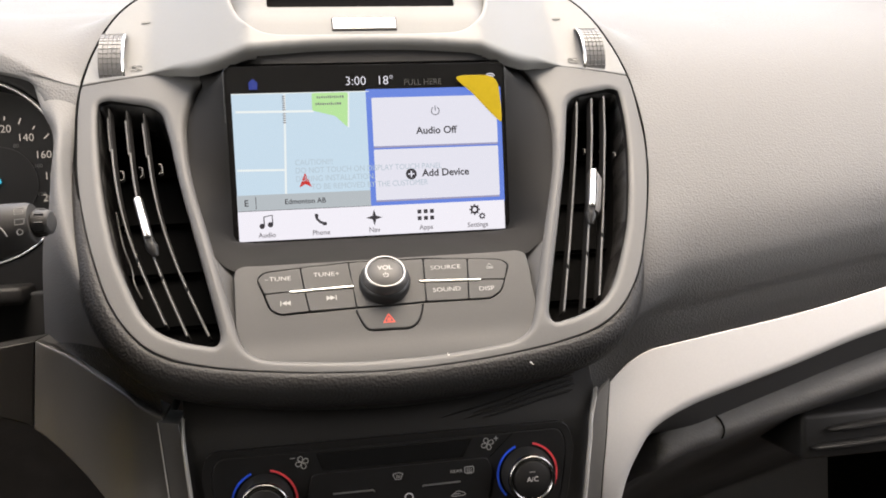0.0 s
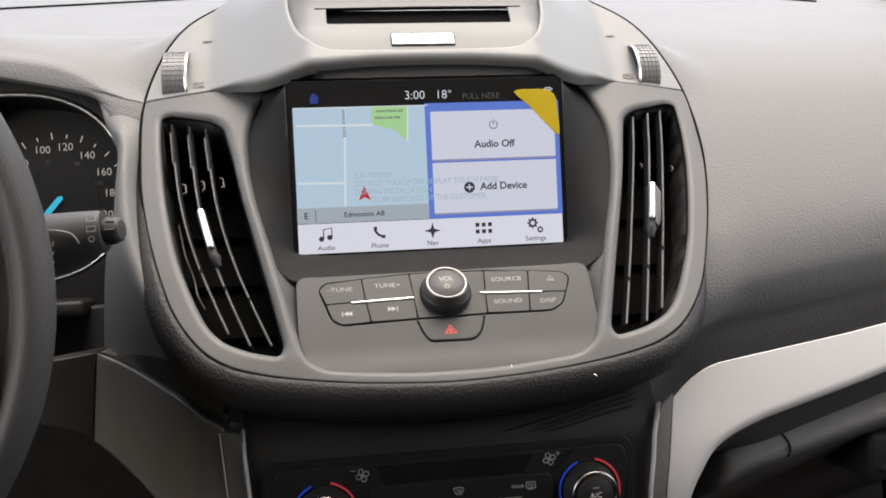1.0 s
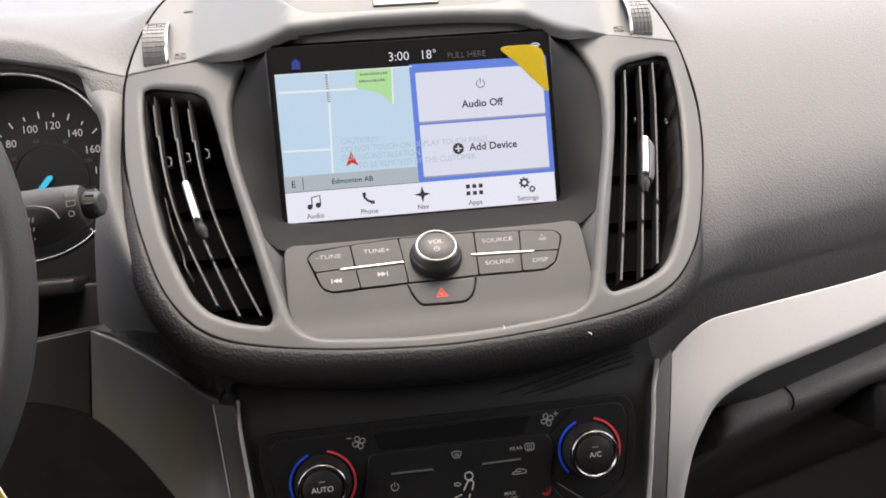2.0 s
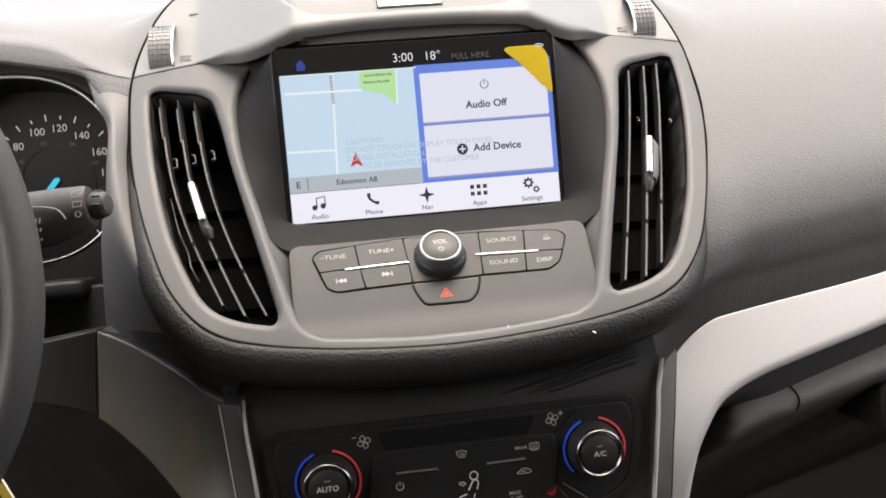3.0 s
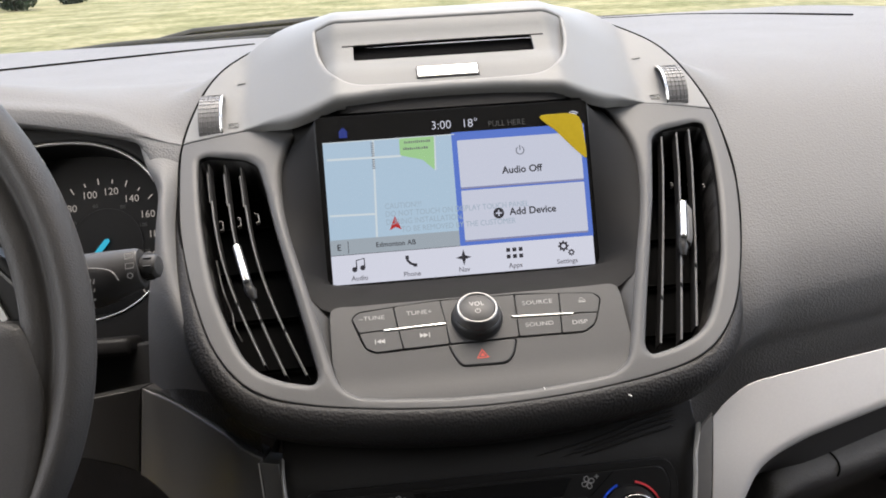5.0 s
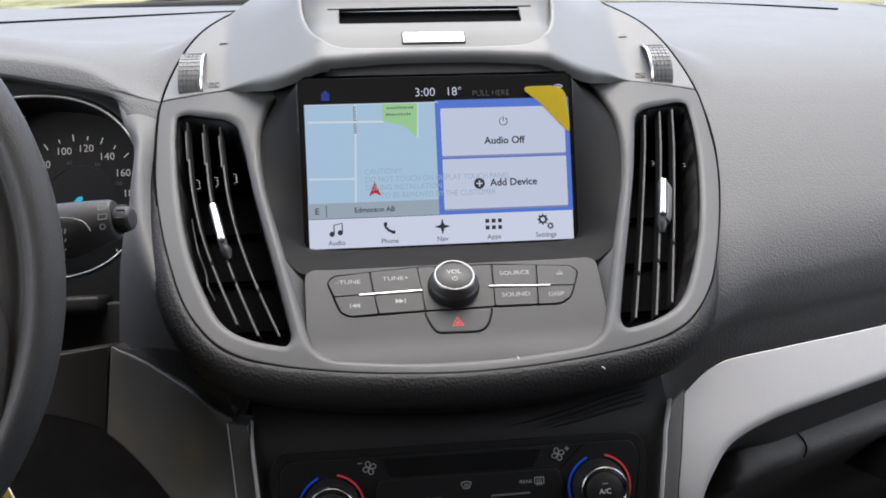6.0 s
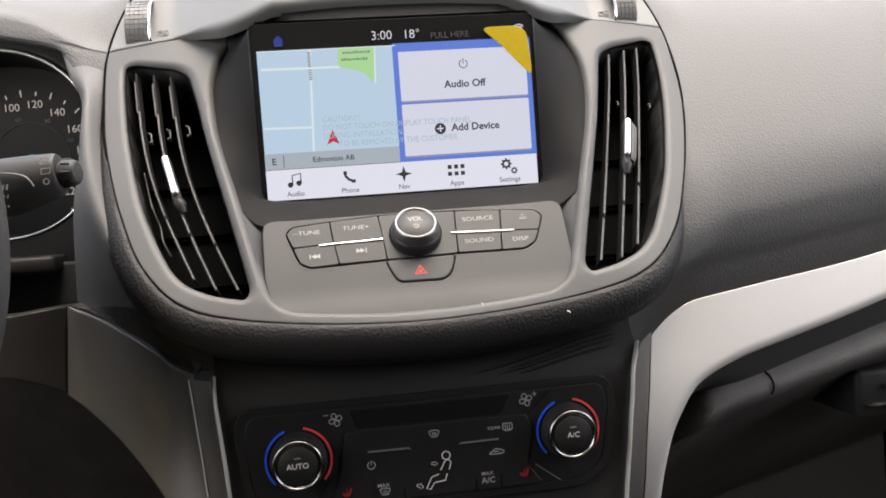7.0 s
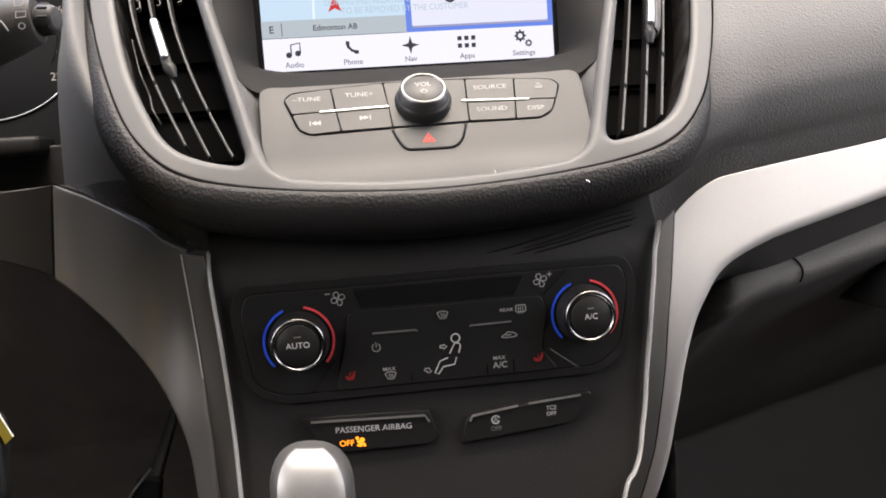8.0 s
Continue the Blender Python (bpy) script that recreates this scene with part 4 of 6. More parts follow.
PAD_R = spline([(-0.17, -0.135), (-0.150, -0.118), (-0.119, -0.092), (-0.1035, -0.062), (-0.0995, -0.046), (-0.093, -0.033), (-0.080, -0.0205), (-0.05, -0.0095), (0.0, -0.0048), (0.05, -0.0055), (0.09, -0.012),
                (0.13, -0.028), (0.17, -0.051), (0.22, -0.085), (0.30, -0.142), (0.40, -0.2145), (0.52, -0.300), (0.53, -0.32)], 5, closed=False)
rows = []
for v, w in PAD_R:
    e = pod_edge(max(v, -0.112)) + 0.0011 - 0.032 * ease(-0.094, -0.110, v)
    if v > 0.165:
        e = max(0.118 - (v - 0.165) * 6, 0.0)
    row = []
    for i in range(41):
        t = (i / 40) ** 1.4
        u = e + lean(v) * (v < 0.2) + (0.78 - e) * t
        rise = 0.17 * max(u - 0.19, 0) * ease(0.0, -0.105, v)
        sink = -0.02 * ease(0.5, 0.8, u)
        droop = 0.016 * (1 - ease(0.0, 0.045, u - e)) * ease(-0.05, -0.105, v)
        row.append((u, v + rise - droop, hug(v, w, u - e) + sink))
    rows.append(row)
part("passenger_pad", loft(rows, closed=False, flip=True), PAD, dash, "grey grained pad on the passenger's side")


def lip(u):
    """Where the hood over the instruments ends, and how far it stands out."""
    t = min(max((-u - 0.2135) / 0.0815, -0.3), 2.2)
    return 0.0713 + 0.0163 * t - 0.0014 * t * t, -0.001 + 0.0106 * t - 0.002 * t * t


cols = []
for i in range(57):
    f = (i / 56) ** 1.4
    line = []
    u0 = -0.19 - 0.59 * f
    l, lw = lip(u0)
    g = ease(-0.226, -0.211, u0)
    up = 0.0105 * ease(0.196, 0.252, -u0) * (1 - 0.25 * ease(0.252, 0.32, -u0))
    prof = spline([(0.53, -0.32), (0.52, -0.300), (0.40, -0.2145), (0.30, -0.142), (0.22, -0.083), (0.17, -0.042), (l + 0.042, lw - 0.012 + 0.2 * up), (l + 0.92 * up + 0.012, lw + 0.42 * up - 0.0035), (l + 0.92 * up + 0.003, lw + 0.46 * up - 0.0004), (l + 0.5 * up + 0.001, lw + 0.26 * up + 0.0002)] + [(l + a + (c - a) * g, lw + b + (d - b) * g) for a, b, c, d in (
        (0.0006, 0.0002, 0.002, -0.0001), (0, -0.0010, -0.003, -0.0007), (0.001, -0.005, -0.007, -0.0015), (0.012, -0.0185, -0.013, -0.0031), (0.026, -0.0395, -0.019, -0.0075))], 6, closed=False)
    for v, w in prof:
        lim = -(pod_edge(v) + 0.0011) + lean(v) if v < 0.168 else -max(0.118 - (v - 0.168) * 6, 0.0)
        u = lim + (-0.78 - lim) * f
        line.append((u, v, hug(v, w, lim - u)))
    cols.append(line)
part("driver_pad", loft(cols, closed=False, flip=True), PAD, dash, "grey grained pad with a hood over the instruments")
for name, line in (("defrost_seam", [(-0.44, 0.352), (-0.36, 0.385), (-0.27, 0.42), (-0.185, 0.4496)]), ("airbag_seam", [(0.245, 0.498), (0.30, 0.494), (0.361, 0.4866), (0.44, 0.44), (0.51, 0.3748)])):
    part(name, sweep([(u, v, 0.0739 - 0.7194 * v + 0.0006) for u, v in spline(line, 5, closed=False)], 0.0011, 0.0011, 6), VOID, dash)

# ---- instruments ----
cluster = thing("instrument_cluster", face(0.075), "round speedometer in a dark housing with a chrome ring", "gauge")
RINGC, RX, RZ = (-0.2812, 0.0015), 0.0739, 0.0656


def oval(k, n=64):
    return [(RINGC[0] + RX * k * math.copysign(abs(math.cos(2 * math.pi * i / n)) ** 0.85, math.cos(2 * math.pi * i / n)), RINGC[1] + RZ * k * math.copysign(abs(math.sin(2 * math.pi * i / n)) ** 0.9, math.sin(2 * math.pi * i / n))) for i in range(n)]


part("housing", sheet(rounded([(-0.62, -0.14), (-0.185, -0.14), (-0.185, 0.02), (-0.20, 0.075), (-0.62, 0.1)], 0.02), [oval(1.0)], 0.02, 0.004, 0.01), DARK, cluster)
part("chrome_ring", sweep([(x, y, 0.001) for x, y in oval(1.0)], 0.0013, 0.0013, 8, closed=True, taper=[0.5 + 0.5 * ease(-0.2, 0.3, math.sin(2 * math.pi * i / 64)) for i in range(64)]), BRIGHT, cluster, "thin chrome ring")
part("tube", loft([[(x, y, h) for x, y in oval(k)] for k, h in ((1.0, 0.0), (0.98, -0.02), (0.95, -0.047))]), BLACK, cluster)
dial = part("dial", flat(oval(0.97), -0.046), DIALF, cluster, "black dial face")
DC = (-0.2662, -0.0047)
part("dial_ring", stroke(arc(*DC, 0.0266, -40, 220, 48), 0.0005, -0.0452, 0.0003), BUTTON, dial)
for k, val in enumerate(range(60, 221, 20)):
    a = radians(159 - 25.5 * k)
    r = 0.0372
    part("dial_number", words(str(val), 0.0080, DC[0] + r * math.cos(a), DC[1] + r * math.sin(a) * (1 + 0.075 * max(math.sin(a), 0) ** 2), -0.0450, bold=0.0), DIALTXT, dial)
for k in range(19):
    a = radians(171.5 - 12.75 * k)
    r0, r1 = (0.0465, 0.0495) if k % 2 else (0.0458, 0.0508)
    part("dial_tick", stroke([(DC[0] + r0 * math.cos(a), DC[1] + r0 * math.sin(a)), (DC[0] + r1 * math.cos(a), DC[1] + r1 * math.sin(a))], 0.0009, -0.0450, 0.0003), DIALTXT, dial)
for k, val in enumerate((40, 60, 80, 100, 120)):
    a = radians(146 - 41 * k)
    part("inner_number", words(str(val), 0.0042, DC[0] + 0.0300 * math.cos(a), DC[1] + 0.0300 * math.sin(a), -0.0450, bold=0.0), DIMPRINT, dial)
part("needle", flat([(-0.2885, -0.0254), (-0.2832, -0.0258), (-0.2646, -0.0041), (-0.2652, -0.0018), (-0.2684, -0.0022)], -0.0440), NEEDLE, dial, "light blue needle")
inner_edge = spline([(-0.2152, 0.0722, -0.004), (-0.2094, 0.0532, -0.007), (-0.2017, 0.0348, -0.011), (-0.2014, 0.007, -0.014), (-0.2018, -0.0175, -0.019), (-0.2078, -0.0274, -0.034), (-0.2152, -0.038, -0.062), (-0.2235, -0.0677, -0.108)], 5, closed=False)
cheek = []
for k, p in enumerate(inner_edge):
    s = k / (len(inner_edge) - 1)
    v1 = 0.0705 - 0.2035 * s
    out = Vector((-(pod_edge(max(v1, -0.131)) + 0.0065 * (1 - 0.88 * ease(-0.09, 0.06, v1)) + 0.0008) + lean(v1), v1, -0.0072))
    row = []
    for j in range(13):
        t = j / 12
        row.append(tuple(out.lerp(Vector(p), t) + Vector((0, 0, 0.012 * math.sin(math.pi * t) * ease(0.0, 0.4, s)))))
    if k == 0:
        cheek.append([(x, y + 0.006, z - 0.005) for x, y, z in row] + [(p[0] - 0.001, p[1] + 0.006, p[2] - 0.008), (p[0] - 0.002, p[1] + 0.016, p[2] - 0.05)])
    cheek.append(row + [(p[0] - 0.001, p[1], p[2] - 0.003), (p[0] - 0.002, p[1] + 0.01, p[2] - 0.05)])
part("cheek", loft(cheek, closed=False), CHEEK, dash, "grey grained cheek between the gauge and the pod")
part("lower_cover", sheet(rect(-0.60, -0.150, -0.200, -0.082, 0.004), (), 0.02, 0.002, 0.01, lift=0.012), PANEL, cluster, "dark cover under the gauge")
part("cluster_ledge", block(-0.32, -0.0885, -0.02, -0.2335, -0.0765, 0.03, 0.003), DARK, cluster)

# ---- wiper stalk and steering wheel ----
stalk = thing("wiper_stalk", DASH, "dark grey wiper stalk with pale symbols", "lever")
part("arm", sweep([(-0.33, -0.055, -0.041), (-0.27, -0.065, -0.040), (-0.225, -0.076, -0.0385), (-0.207, -0.080, -0.0368), (-0.195, -0.0825, -0.0345), (-0.1855, -0.084, -0.0325), (-0.1840, -0.0842, -0.0323)], 0.0158, 0.0130, 24, up=(0, -1, 0), taper=[1.08, 1.05, 1.0, 0.94, 0.82, 0.70, 0.64]), STALKM, stalk)
cap = part("end_cap", sweep([(-0.1838, -0.0842, -0.0323), (-0.1825, -0.0844, -0.0323), (-0.1775, -0.0850, -0.0323), (-0.1755, -0.0852, -0.0323), (-0.1750, -0.0853, -0.0323)], 0.0079, 0.0078, 24, up=(0, -1, 0), taper=[0.80, 0.9, 0.86, 0.76, 0.6]), STALKM, stalk, "ribbed black end cap")
for k in range(9):
    a = radians(40 * k)
    part("grip_rib", sweep([(-0.1822, -0.0844 - 0.0070 * math.cos(a), -0.0323 + 0.0071 * math.sin(a)), (-0.1778, -0.0850 - 0.0067 * math.cos(a), -0.0323 + 0.0068 * math.sin(a))], 0.0007, 0.0007, 6, up=(0, 0.3, 1)), BLACK, cap)
# pale rod stands for the highlight that curves along the arm
part("thin_line", sweep(spline([(-0.232, -0.0875, -0.0315), (-0.212, -0.0918, -0.0308), (-0.199, -0.0940, -0.0330), (-0.1945, -0.0945, -0.0385)], 5, closed=False), 0.0005, 0.0004, 6), SLAT, stalk)
for z in (-0.0275, -0.0328):
    part("wiper_mark", stroke([(0, 0), (0.0042, 0.0004), (0.0046, 0.003), (0.0, 0.0028)], 0.0005, 0, 0.0002, True), GREYPRINT, stalk).matrix_local = pose(-0.1905, -0.0945, z, 84, 0, 0)
part("wiper_mark", stroke(arc(0, 0, 0.0014, 0, 340, 12), 0.0005, 0, 0.0002, True), GREYPRINT, stalk).matrix_local = pose(-0.1885, -0.0940, -0.0365, 90, 0, 0)
for k, z in enumerate((-0.0394, -0.0437, -0.0482)):
    part("spray_mark", join(*[stroke([(d, 0), (d + 0.0006, 0.0026 - 0.0008 * k)], 0.0007, 0, 0.0002) for d in (-0.0018, 0.0, 0.0018)]), GREYPRINT, stalk).matrix_local = pose(-0.2095, -0.0942, z, 92, 0, 0)

wheel = thing("steering_wheel", DASH, "black leather steering wheel with grey spokes", "steering wheel")
WC, WR = (-0.386, -0.12, -0.06), 0.1695
RIM_SECTION = spline([(0.0175, 0.0), (0.0165, -0.007), (0.0125, -0.0125), (0.0075, -0.0140), (0.0032, -0.0110), (-0.0002, -0.0068), (-0.0030, -0.0064), (-0.0085, -0.0100), (-0.0145, -0.0088), (-0.0178, -0.002), (-0.014, 0.009), (0.0, 0.014), (0.012, 0.010)], 3)
part("rim", loft([[(WC[0] + (WR + dr) * math.cos(2 * math.pi * i / 120), WC[1] + dy, WC[2] + (WR + dr) * math.sin(2 * math.pi * i / 120)) for dr, dy in RIM_SECTION] for i in range(121)]), LEATHER, wheel, "grained black leather rim with a thumb groove")
hubm = sheet(spline([(-0.07, 0.06), (0.0, 0.072), (0.07, 0.06), (0.085, 0.0), (0.05, -0.08), (0.0, -0.095), (-0.05, -0.08), (-0.085, 0.0)], 6), (), 0.015, 0.015, 0.04, lift=0.0)
hubm.transform(Matrix(((1, 0, 0, WC[0]), (0, 0, -1, WC[1] + 0.012), (0, 1, 0, WC[2]), (0, 0, 0, 1))))
part("hub", hubm, LEATHER, wheel)
for sx in (-1, 1):
    sp = sheet([(sx * x, z) for x, z in rounded([(0.06, -0.05), (0.132, -0.045), (0.132, 0.0), (0.06, 0.035)], 0.008)], (), 0.012, 0.006, 0.02)
    sp.transform(Matrix(((1, 0, 0, WC[0]), (0, 0, -1, WC[1] + 0.004), (0, 1, 0, WC[2]), (0, 0, 0, 1))))
    spoke = part("spoke", sp, KNEE, wheel, "grey satin spoke")
    ct = sheet([(sx * x, z) for x, z in spline([(0.075, -0.018), (0.095, -0.03), (0.118, -0.025), (0.12, -0.008), (0.11, 0.006), (0.085, 0.015)], 5)], (), 0.012, 0.004, 0.006)
    ct.transform(Matrix(((1, 0, 0, WC[0]), (0, 0, -1, WC[1] - 0.001), (0, 1, 0, WC[2]), (0, 0, 0, 1))))
    part("switch_pad", ct, GLOSS, spoke, "gloss black switch pad")
    keys = sheet([(sx * x, z) for x, z in rounded([(0.085, 0.046), (0.126, 0.052), (0.148, 0.034), (0.1575, 0.018), (0.154, 0.004), (0.128, -0.002), (0.085, -0.004)], 0.006)], (), 0.012, 0.003, 0.012)
    keys.transform(Matrix(((1, 0, 0, WC[0]), (0, 0, -1, WC[1] + 0.001), (0, 1, 0, WC[2]), (0, 0, 0, 1))))
    part("key_plate", keys, BLACK, spoke, "black plate with thumb switches")
    marks = (("key_divider", stroke([(sx * 0.128, 0.0475), (sx * 0.1385, 0.034), (sx * 0.149, 0.0225)], 0.0014, 0.0012, 0.001), DIMPRINT), ("key_edge", stroke([(sx * 0.1325, 0.026), (sx * 0.1385, 0.0165), (sx * 0.1435, 0.0055)], 0.0034, 0.0018, 0.002), BRIGHT),
             ("key_mark", join(*[stroke([(sx * (0.1515 + 0.0006 * j), 0.0225 - 0.0042 * j), (sx * (0.1535 + 0.0002 * j), 0.0236 - 0.0042 * j), (sx * (0.1530 + 0.0002 * j), 0.0206 - 0.0042 * j)], 0.0007, 0.0012, 0.0004, j == 1) for j in range(3)]), GREYPRINT))
    for name, bm, mat in marks:
        bm.transform(Matrix(((1, 0, 0, WC[0]), (0, 0, -1, WC[1] + 0.001), (0, 1, 0, WC[2]), (0, 0, 0, 1))))
        part(name, bm, mat, spoke)
    grip = sheet([(sx * x, z) for x, z in spline([(0.095, -0.006), (0.122, 0.001), (0.144, 0.0055), (0.157, -0.002), (0.1625, -0.03), (0.158, -0.075), (0.145, -0.105), (0.132, -0.118), (0.114, -0.09), (0.095, -0.05)], 6)], (), 0.006, 0.006, 0.022, lambda x, z: 0.002 * math.sin((abs(x) - 0.12) * 60))
    grip.transform(Matrix(((1, 0, 0, WC[0]), (0, 0, -1, WC[1] - 0.0112), (0, 1, 0, WC[2]), (0, 0, 0, 1))))
    part("thumb_grip", grip, LEATHER, wheel)
low = sheet(rounded([(-0.02, -0.16), (0.02, -0.16), (0.03, -0.08), (-0.03, -0.08)], 0.006), (), 0.015, 0.005, 0.015)
low.transform(Matrix(((1, 0, 0, WC[0]), (0, 0, -1, WC[1] + 0.004), (0, 1, 0, WC[2]), (0, 0, 0, 1))))
part("spoke", low, KNEE, wheel)
column = thing("steering_column", DASH, "dark plastic steering column cover", "steering column")
part("cover", sweep([(-0.386, -0.09, -0.06), (-0.386, -0.02, -0.065), (-0.386, 0.1, -0.08)], 0.062, 0.05, 24, up=(0, 0, 1)), DARK, column)

# ---- lower stack ----
stack = thing("lower_centre_stack", face(-0.05), "dark plastic lower centre stack with chrome side lines", "console")


def stack_depth(x, z):
    return -0.022 * ease(-0.172, -0.128, z) + 0.012 * ease(-0.24, -0.33, z)


def leg_fall(z):
    """The passenger trim's leg falls back towards its foot."""
    d = max(-0.168 - z, 0)
    return 1.9 * d * d


edge_r = [(0.1335, -0.125), (0.1312, -0.1548), (0.1253, -0.1688), (0.1236, -0.1849), (0.1213, -0.2027), (0.1196, -0.2172), (0.1170, -0.2368), (0.1146, -0.2564), (0.1112, -0.2717), (0.1083, -0.2845), (0.1041, -0.294), (0.0968, -0.3066), (0.085, -0.36)]
edge_l = [(-0.125, -0.125), (-0.1230, -0.153), (-0.1208, -0.18), (-0.1186, -0.2103), (-0.1167, -0.25), (-0.1153, -0.2865), (-0.1125, -0.36)]
part("body", sheet(edge_l + edge_r[::-1], (), 0.008, 0.001, 0.02, stack_depth), DARK, stack)
for line in (edge_l, edge_r):
    part("chrome_line", sweep([(x, z, stack_depth(x, z) + 0.004 - 0.012 * ease(-0.158, -0.14, z)) for x, z in spline(line[1:], 5, closed=False)], 0.0012, 0.0022, 8, up=(0, 0, 1)), EDGEM, stack, "thin chrome edge line")
fine_l = spline(edge_l[1:], 4, closed=False)
strip_l = [(x - 0.001, z) for x, z in fine_l] + [(x - 0.0125, z + 0.002) for x, z in fine_l][::-1]
strip_r = [(0.1318, -0.1545)] + [(x + 0.001, z) for x, z in edge_r[2:]] + [(0.128, -0.36), (0.1316, -0.3003), (0.1318, -0.2674), (0.1325, -0.2411), (0.1326, -0.2233), (0.1332, -0.2062), (0.1346, -0.1896), (0.1362, -0.17), (0.1386, -0.1480)]

# coloured darker than its right-hand twin for the shade on this side
part("side_strip", sheet(strip_l, (), 0.01, 0.001, 0.03, lift=0.002), KNEE, stack, "dark satin side strip, darkened further for shade")
part("strip_line", sweep([(x - 0.0126, z + 0.002, 0.0026) for x, z in fine_l], 0.0004, 0.0004, 6, up=(0, 0, 1)), EDGEM, stack, "thin pale seam line")
part("side_strip", sheet(strip_r, (), 0.006, 0.0004, 0.002, lambda x, z: 0.0015 - leg_fall(z)), RIB, stack, "satin grey side strip")
for line in ([(0.1195, -0.1465), (0.0977, -0.1502), (0.0735, -0.1559), (0.0509, -0.1603), (0.0292, -0.1641)], [(0.1195, -0.1490), (0.0977, -0.1530), (0.0729, -0.1587), (0.0500, -0.1632)],
             [(0.1200, -0.1513), (0.0977, -0.1553), (0.0724, -0.1608), (0.0440, -0.1660)], [(0.1168, -0.1550), (0.0950, -0.1586), (0.0718, -0.1633), (0.0560, -0.1663)]):
    pts = spline(line, 5, closed=False)
    part("grille_rib", sweep([(x, z, stack_depth(x, z) + 0.0002) for x, z in pts], 0.0007, 0.0013, 8, up=(0, 0, 1), taper=[0.3] + [1.0] * (len(pts) - 4) + [0.8, 0.5, 0.2]), DARK, stack)

# ---- climate panel ----
climate = thing("climate_control_panel", face(-0.0535), "black climate panel with two round chrome-ringed knobs", "control panel")
CF = rounded([(-0.1045, -0.1755), (0.1045, -0.1755), (0.1085, -0.187), (0.1025, -0.222), (0.0885, -0.2330), (-0.0885, -0.2330), (-0.1035, -0.226), (-0.1085, -0.187)], 0.006, 4)
part("bezel", sheet(rounded([(-0.1095, -0.1715), (0.1085, -0.1715), (0.1135, -0.186), (0.107, -0.225), (0.0905, -0.2375), (-0.0905, -0.2375), (-0.107, -0.229), (-0.1135, -0.186)], 0.008, 4), [CF], 0.01, 0.0004, 0.006, lift=-0.0004), CLIM, climate)
part("fascia", sheet(CF, (), 0.012, 0.001, 0.004, lift=-0.0005), CLIM, climate)
part("display_window", sheet(rounded([(-0.047, -0.1775), (0.048, -0.1775), (0.042, -0.1885), (-0.043, -0.1885)], 0.001), (), 0.02, 0.0003, 0.001, lift=-0.0002), GLOSS, climate, "glossy black display strip")
part("centre_keys", sheet(rounded([(-0.05, -0.1900), (0.0575, -0.1900), (0.0605, -0.2), (0.056, -0.2200), (0.0655, -0.2325), (-0.06, -0.2325), (-0.0545, -0.212)], 0.003), (), 0.015, 0.0006, 0.002, lift=0.0008), CLIM, climate)
for a, b in [((0.0733, -0.176), (0.0585, -0.1895)), ((0.0608, -0.2205), (0.0765, -0.2325)), ((-0.0183, -0.2265), (-0.018, -0.232)), ((0.0245, -0.2255), (0.0245, -0.2325)), ((0.0395, -0.2245), (0.0395, -0.2320)), ((-0.0585, -0.2145), (-0.073, -0.2320))]:
    part("key_gap", stroke([a, b], 0.0005, 0.0011, 0.0003), DIMPRINT if a[0] > 0.05 and a[1] < -0.2 else VOID, climate)
for (cx, cz), text in (((-0.0778, -0.2033), "AUTO"), ((0.0822, -0.2022), "A/C")):
    k = part("knob", lathe([(0.0165, -0.001), (0.0165, 0.001), (0.0146, 0.003), (0.0146, 0.0105), (0.0138, 0.0118)], 56, (cx, cz)), BLACK, climate, "round temperature knob")
    part("knob_ring", lathe([(0.0146, 0.0092), (0.0149, 0.0104), (0.0147, 0.0117), (0.0141, 0.0126), (0.0134, 0.0129), (0.0128, 0.0126), (0.0124, 0.0121), (0.0121, 0.0122), (0.0118, 0.0119), (0.0116, 0.0108)], 64, (cx, cz)), KNOBRIM, k, "chrome knob ring")
    part("knob_cap", lathe([(0.0117, 0.0108), (0.0114, 0.0112), (0.0112, 0.0121), (0.0107, 0.0125), (0.0, 0.0124)], 48, (cx, cz)), CLIM, k)
    part("knob_text", words(text, 0.0045, cx, cz, 0.0127, bold=0.0), PRINT, k)
    part("knob_light", stroke([(cx - 0.0018, cz + 0.0046), (cx + 0.0018, cz + 0.0046)], 0.0008, 0.0127, 0.0002), DIMPRINT, k)
    part("cold_arc", stroke(arc(cx, cz, 0.0188, 112, 222, 30), 0.0013, 0.0006, 0.0004), BLUEP, climate, "blue arc")
    part("hot_arc", stroke(arc(cx, cz, 0.0188, 78, -42, 30), 0.0013, 0.0006, 0.0004), REDP, climate, "red arc")


def fan(cx, cz, sign):
    """Four petals round a hub, with a minus or a plus beside them."""
    loops = []
    for i in range(4):
        a = radians(22 + 90 * i)
        c, d = math.cos(a), math.sin(a)
        petal = [(cx + c * r - d * w, cz + d * r + c * w) for r, w in ((0.0005, -0.0003), (0.0022, -0.0014), (0.0036, -0.0010), (0.0037, 0.0006), (0.0024, 0.0014), (0.0008, 0.0006))]
        loops.append(stroke(spline(petal, 3), 0.0005, 0.0012, 0.0001, True))
    loops.append(stroke([(cx + sign * 0.0055 - 0.0014, cz + 0.003), (cx + sign * 0.0055 + 0.0014, cz + 0.003)], 0.0005, 0.0012, 0.0001))
    if sign > 0:
        loops.append(stroke([(cx + 0.0055, cz + 0.0016), (cx + 0.0055, cz + 0.0044)], 0.0005, 0.0012, 0.0001))
    return join(*loops)


part("fan_mark", fan(-0.0551, -0.1817, -1), GREYPRINT, climate)
part("fan_mark", fan(0.0574, -0.1812, 1), GREYPRINT, climate)


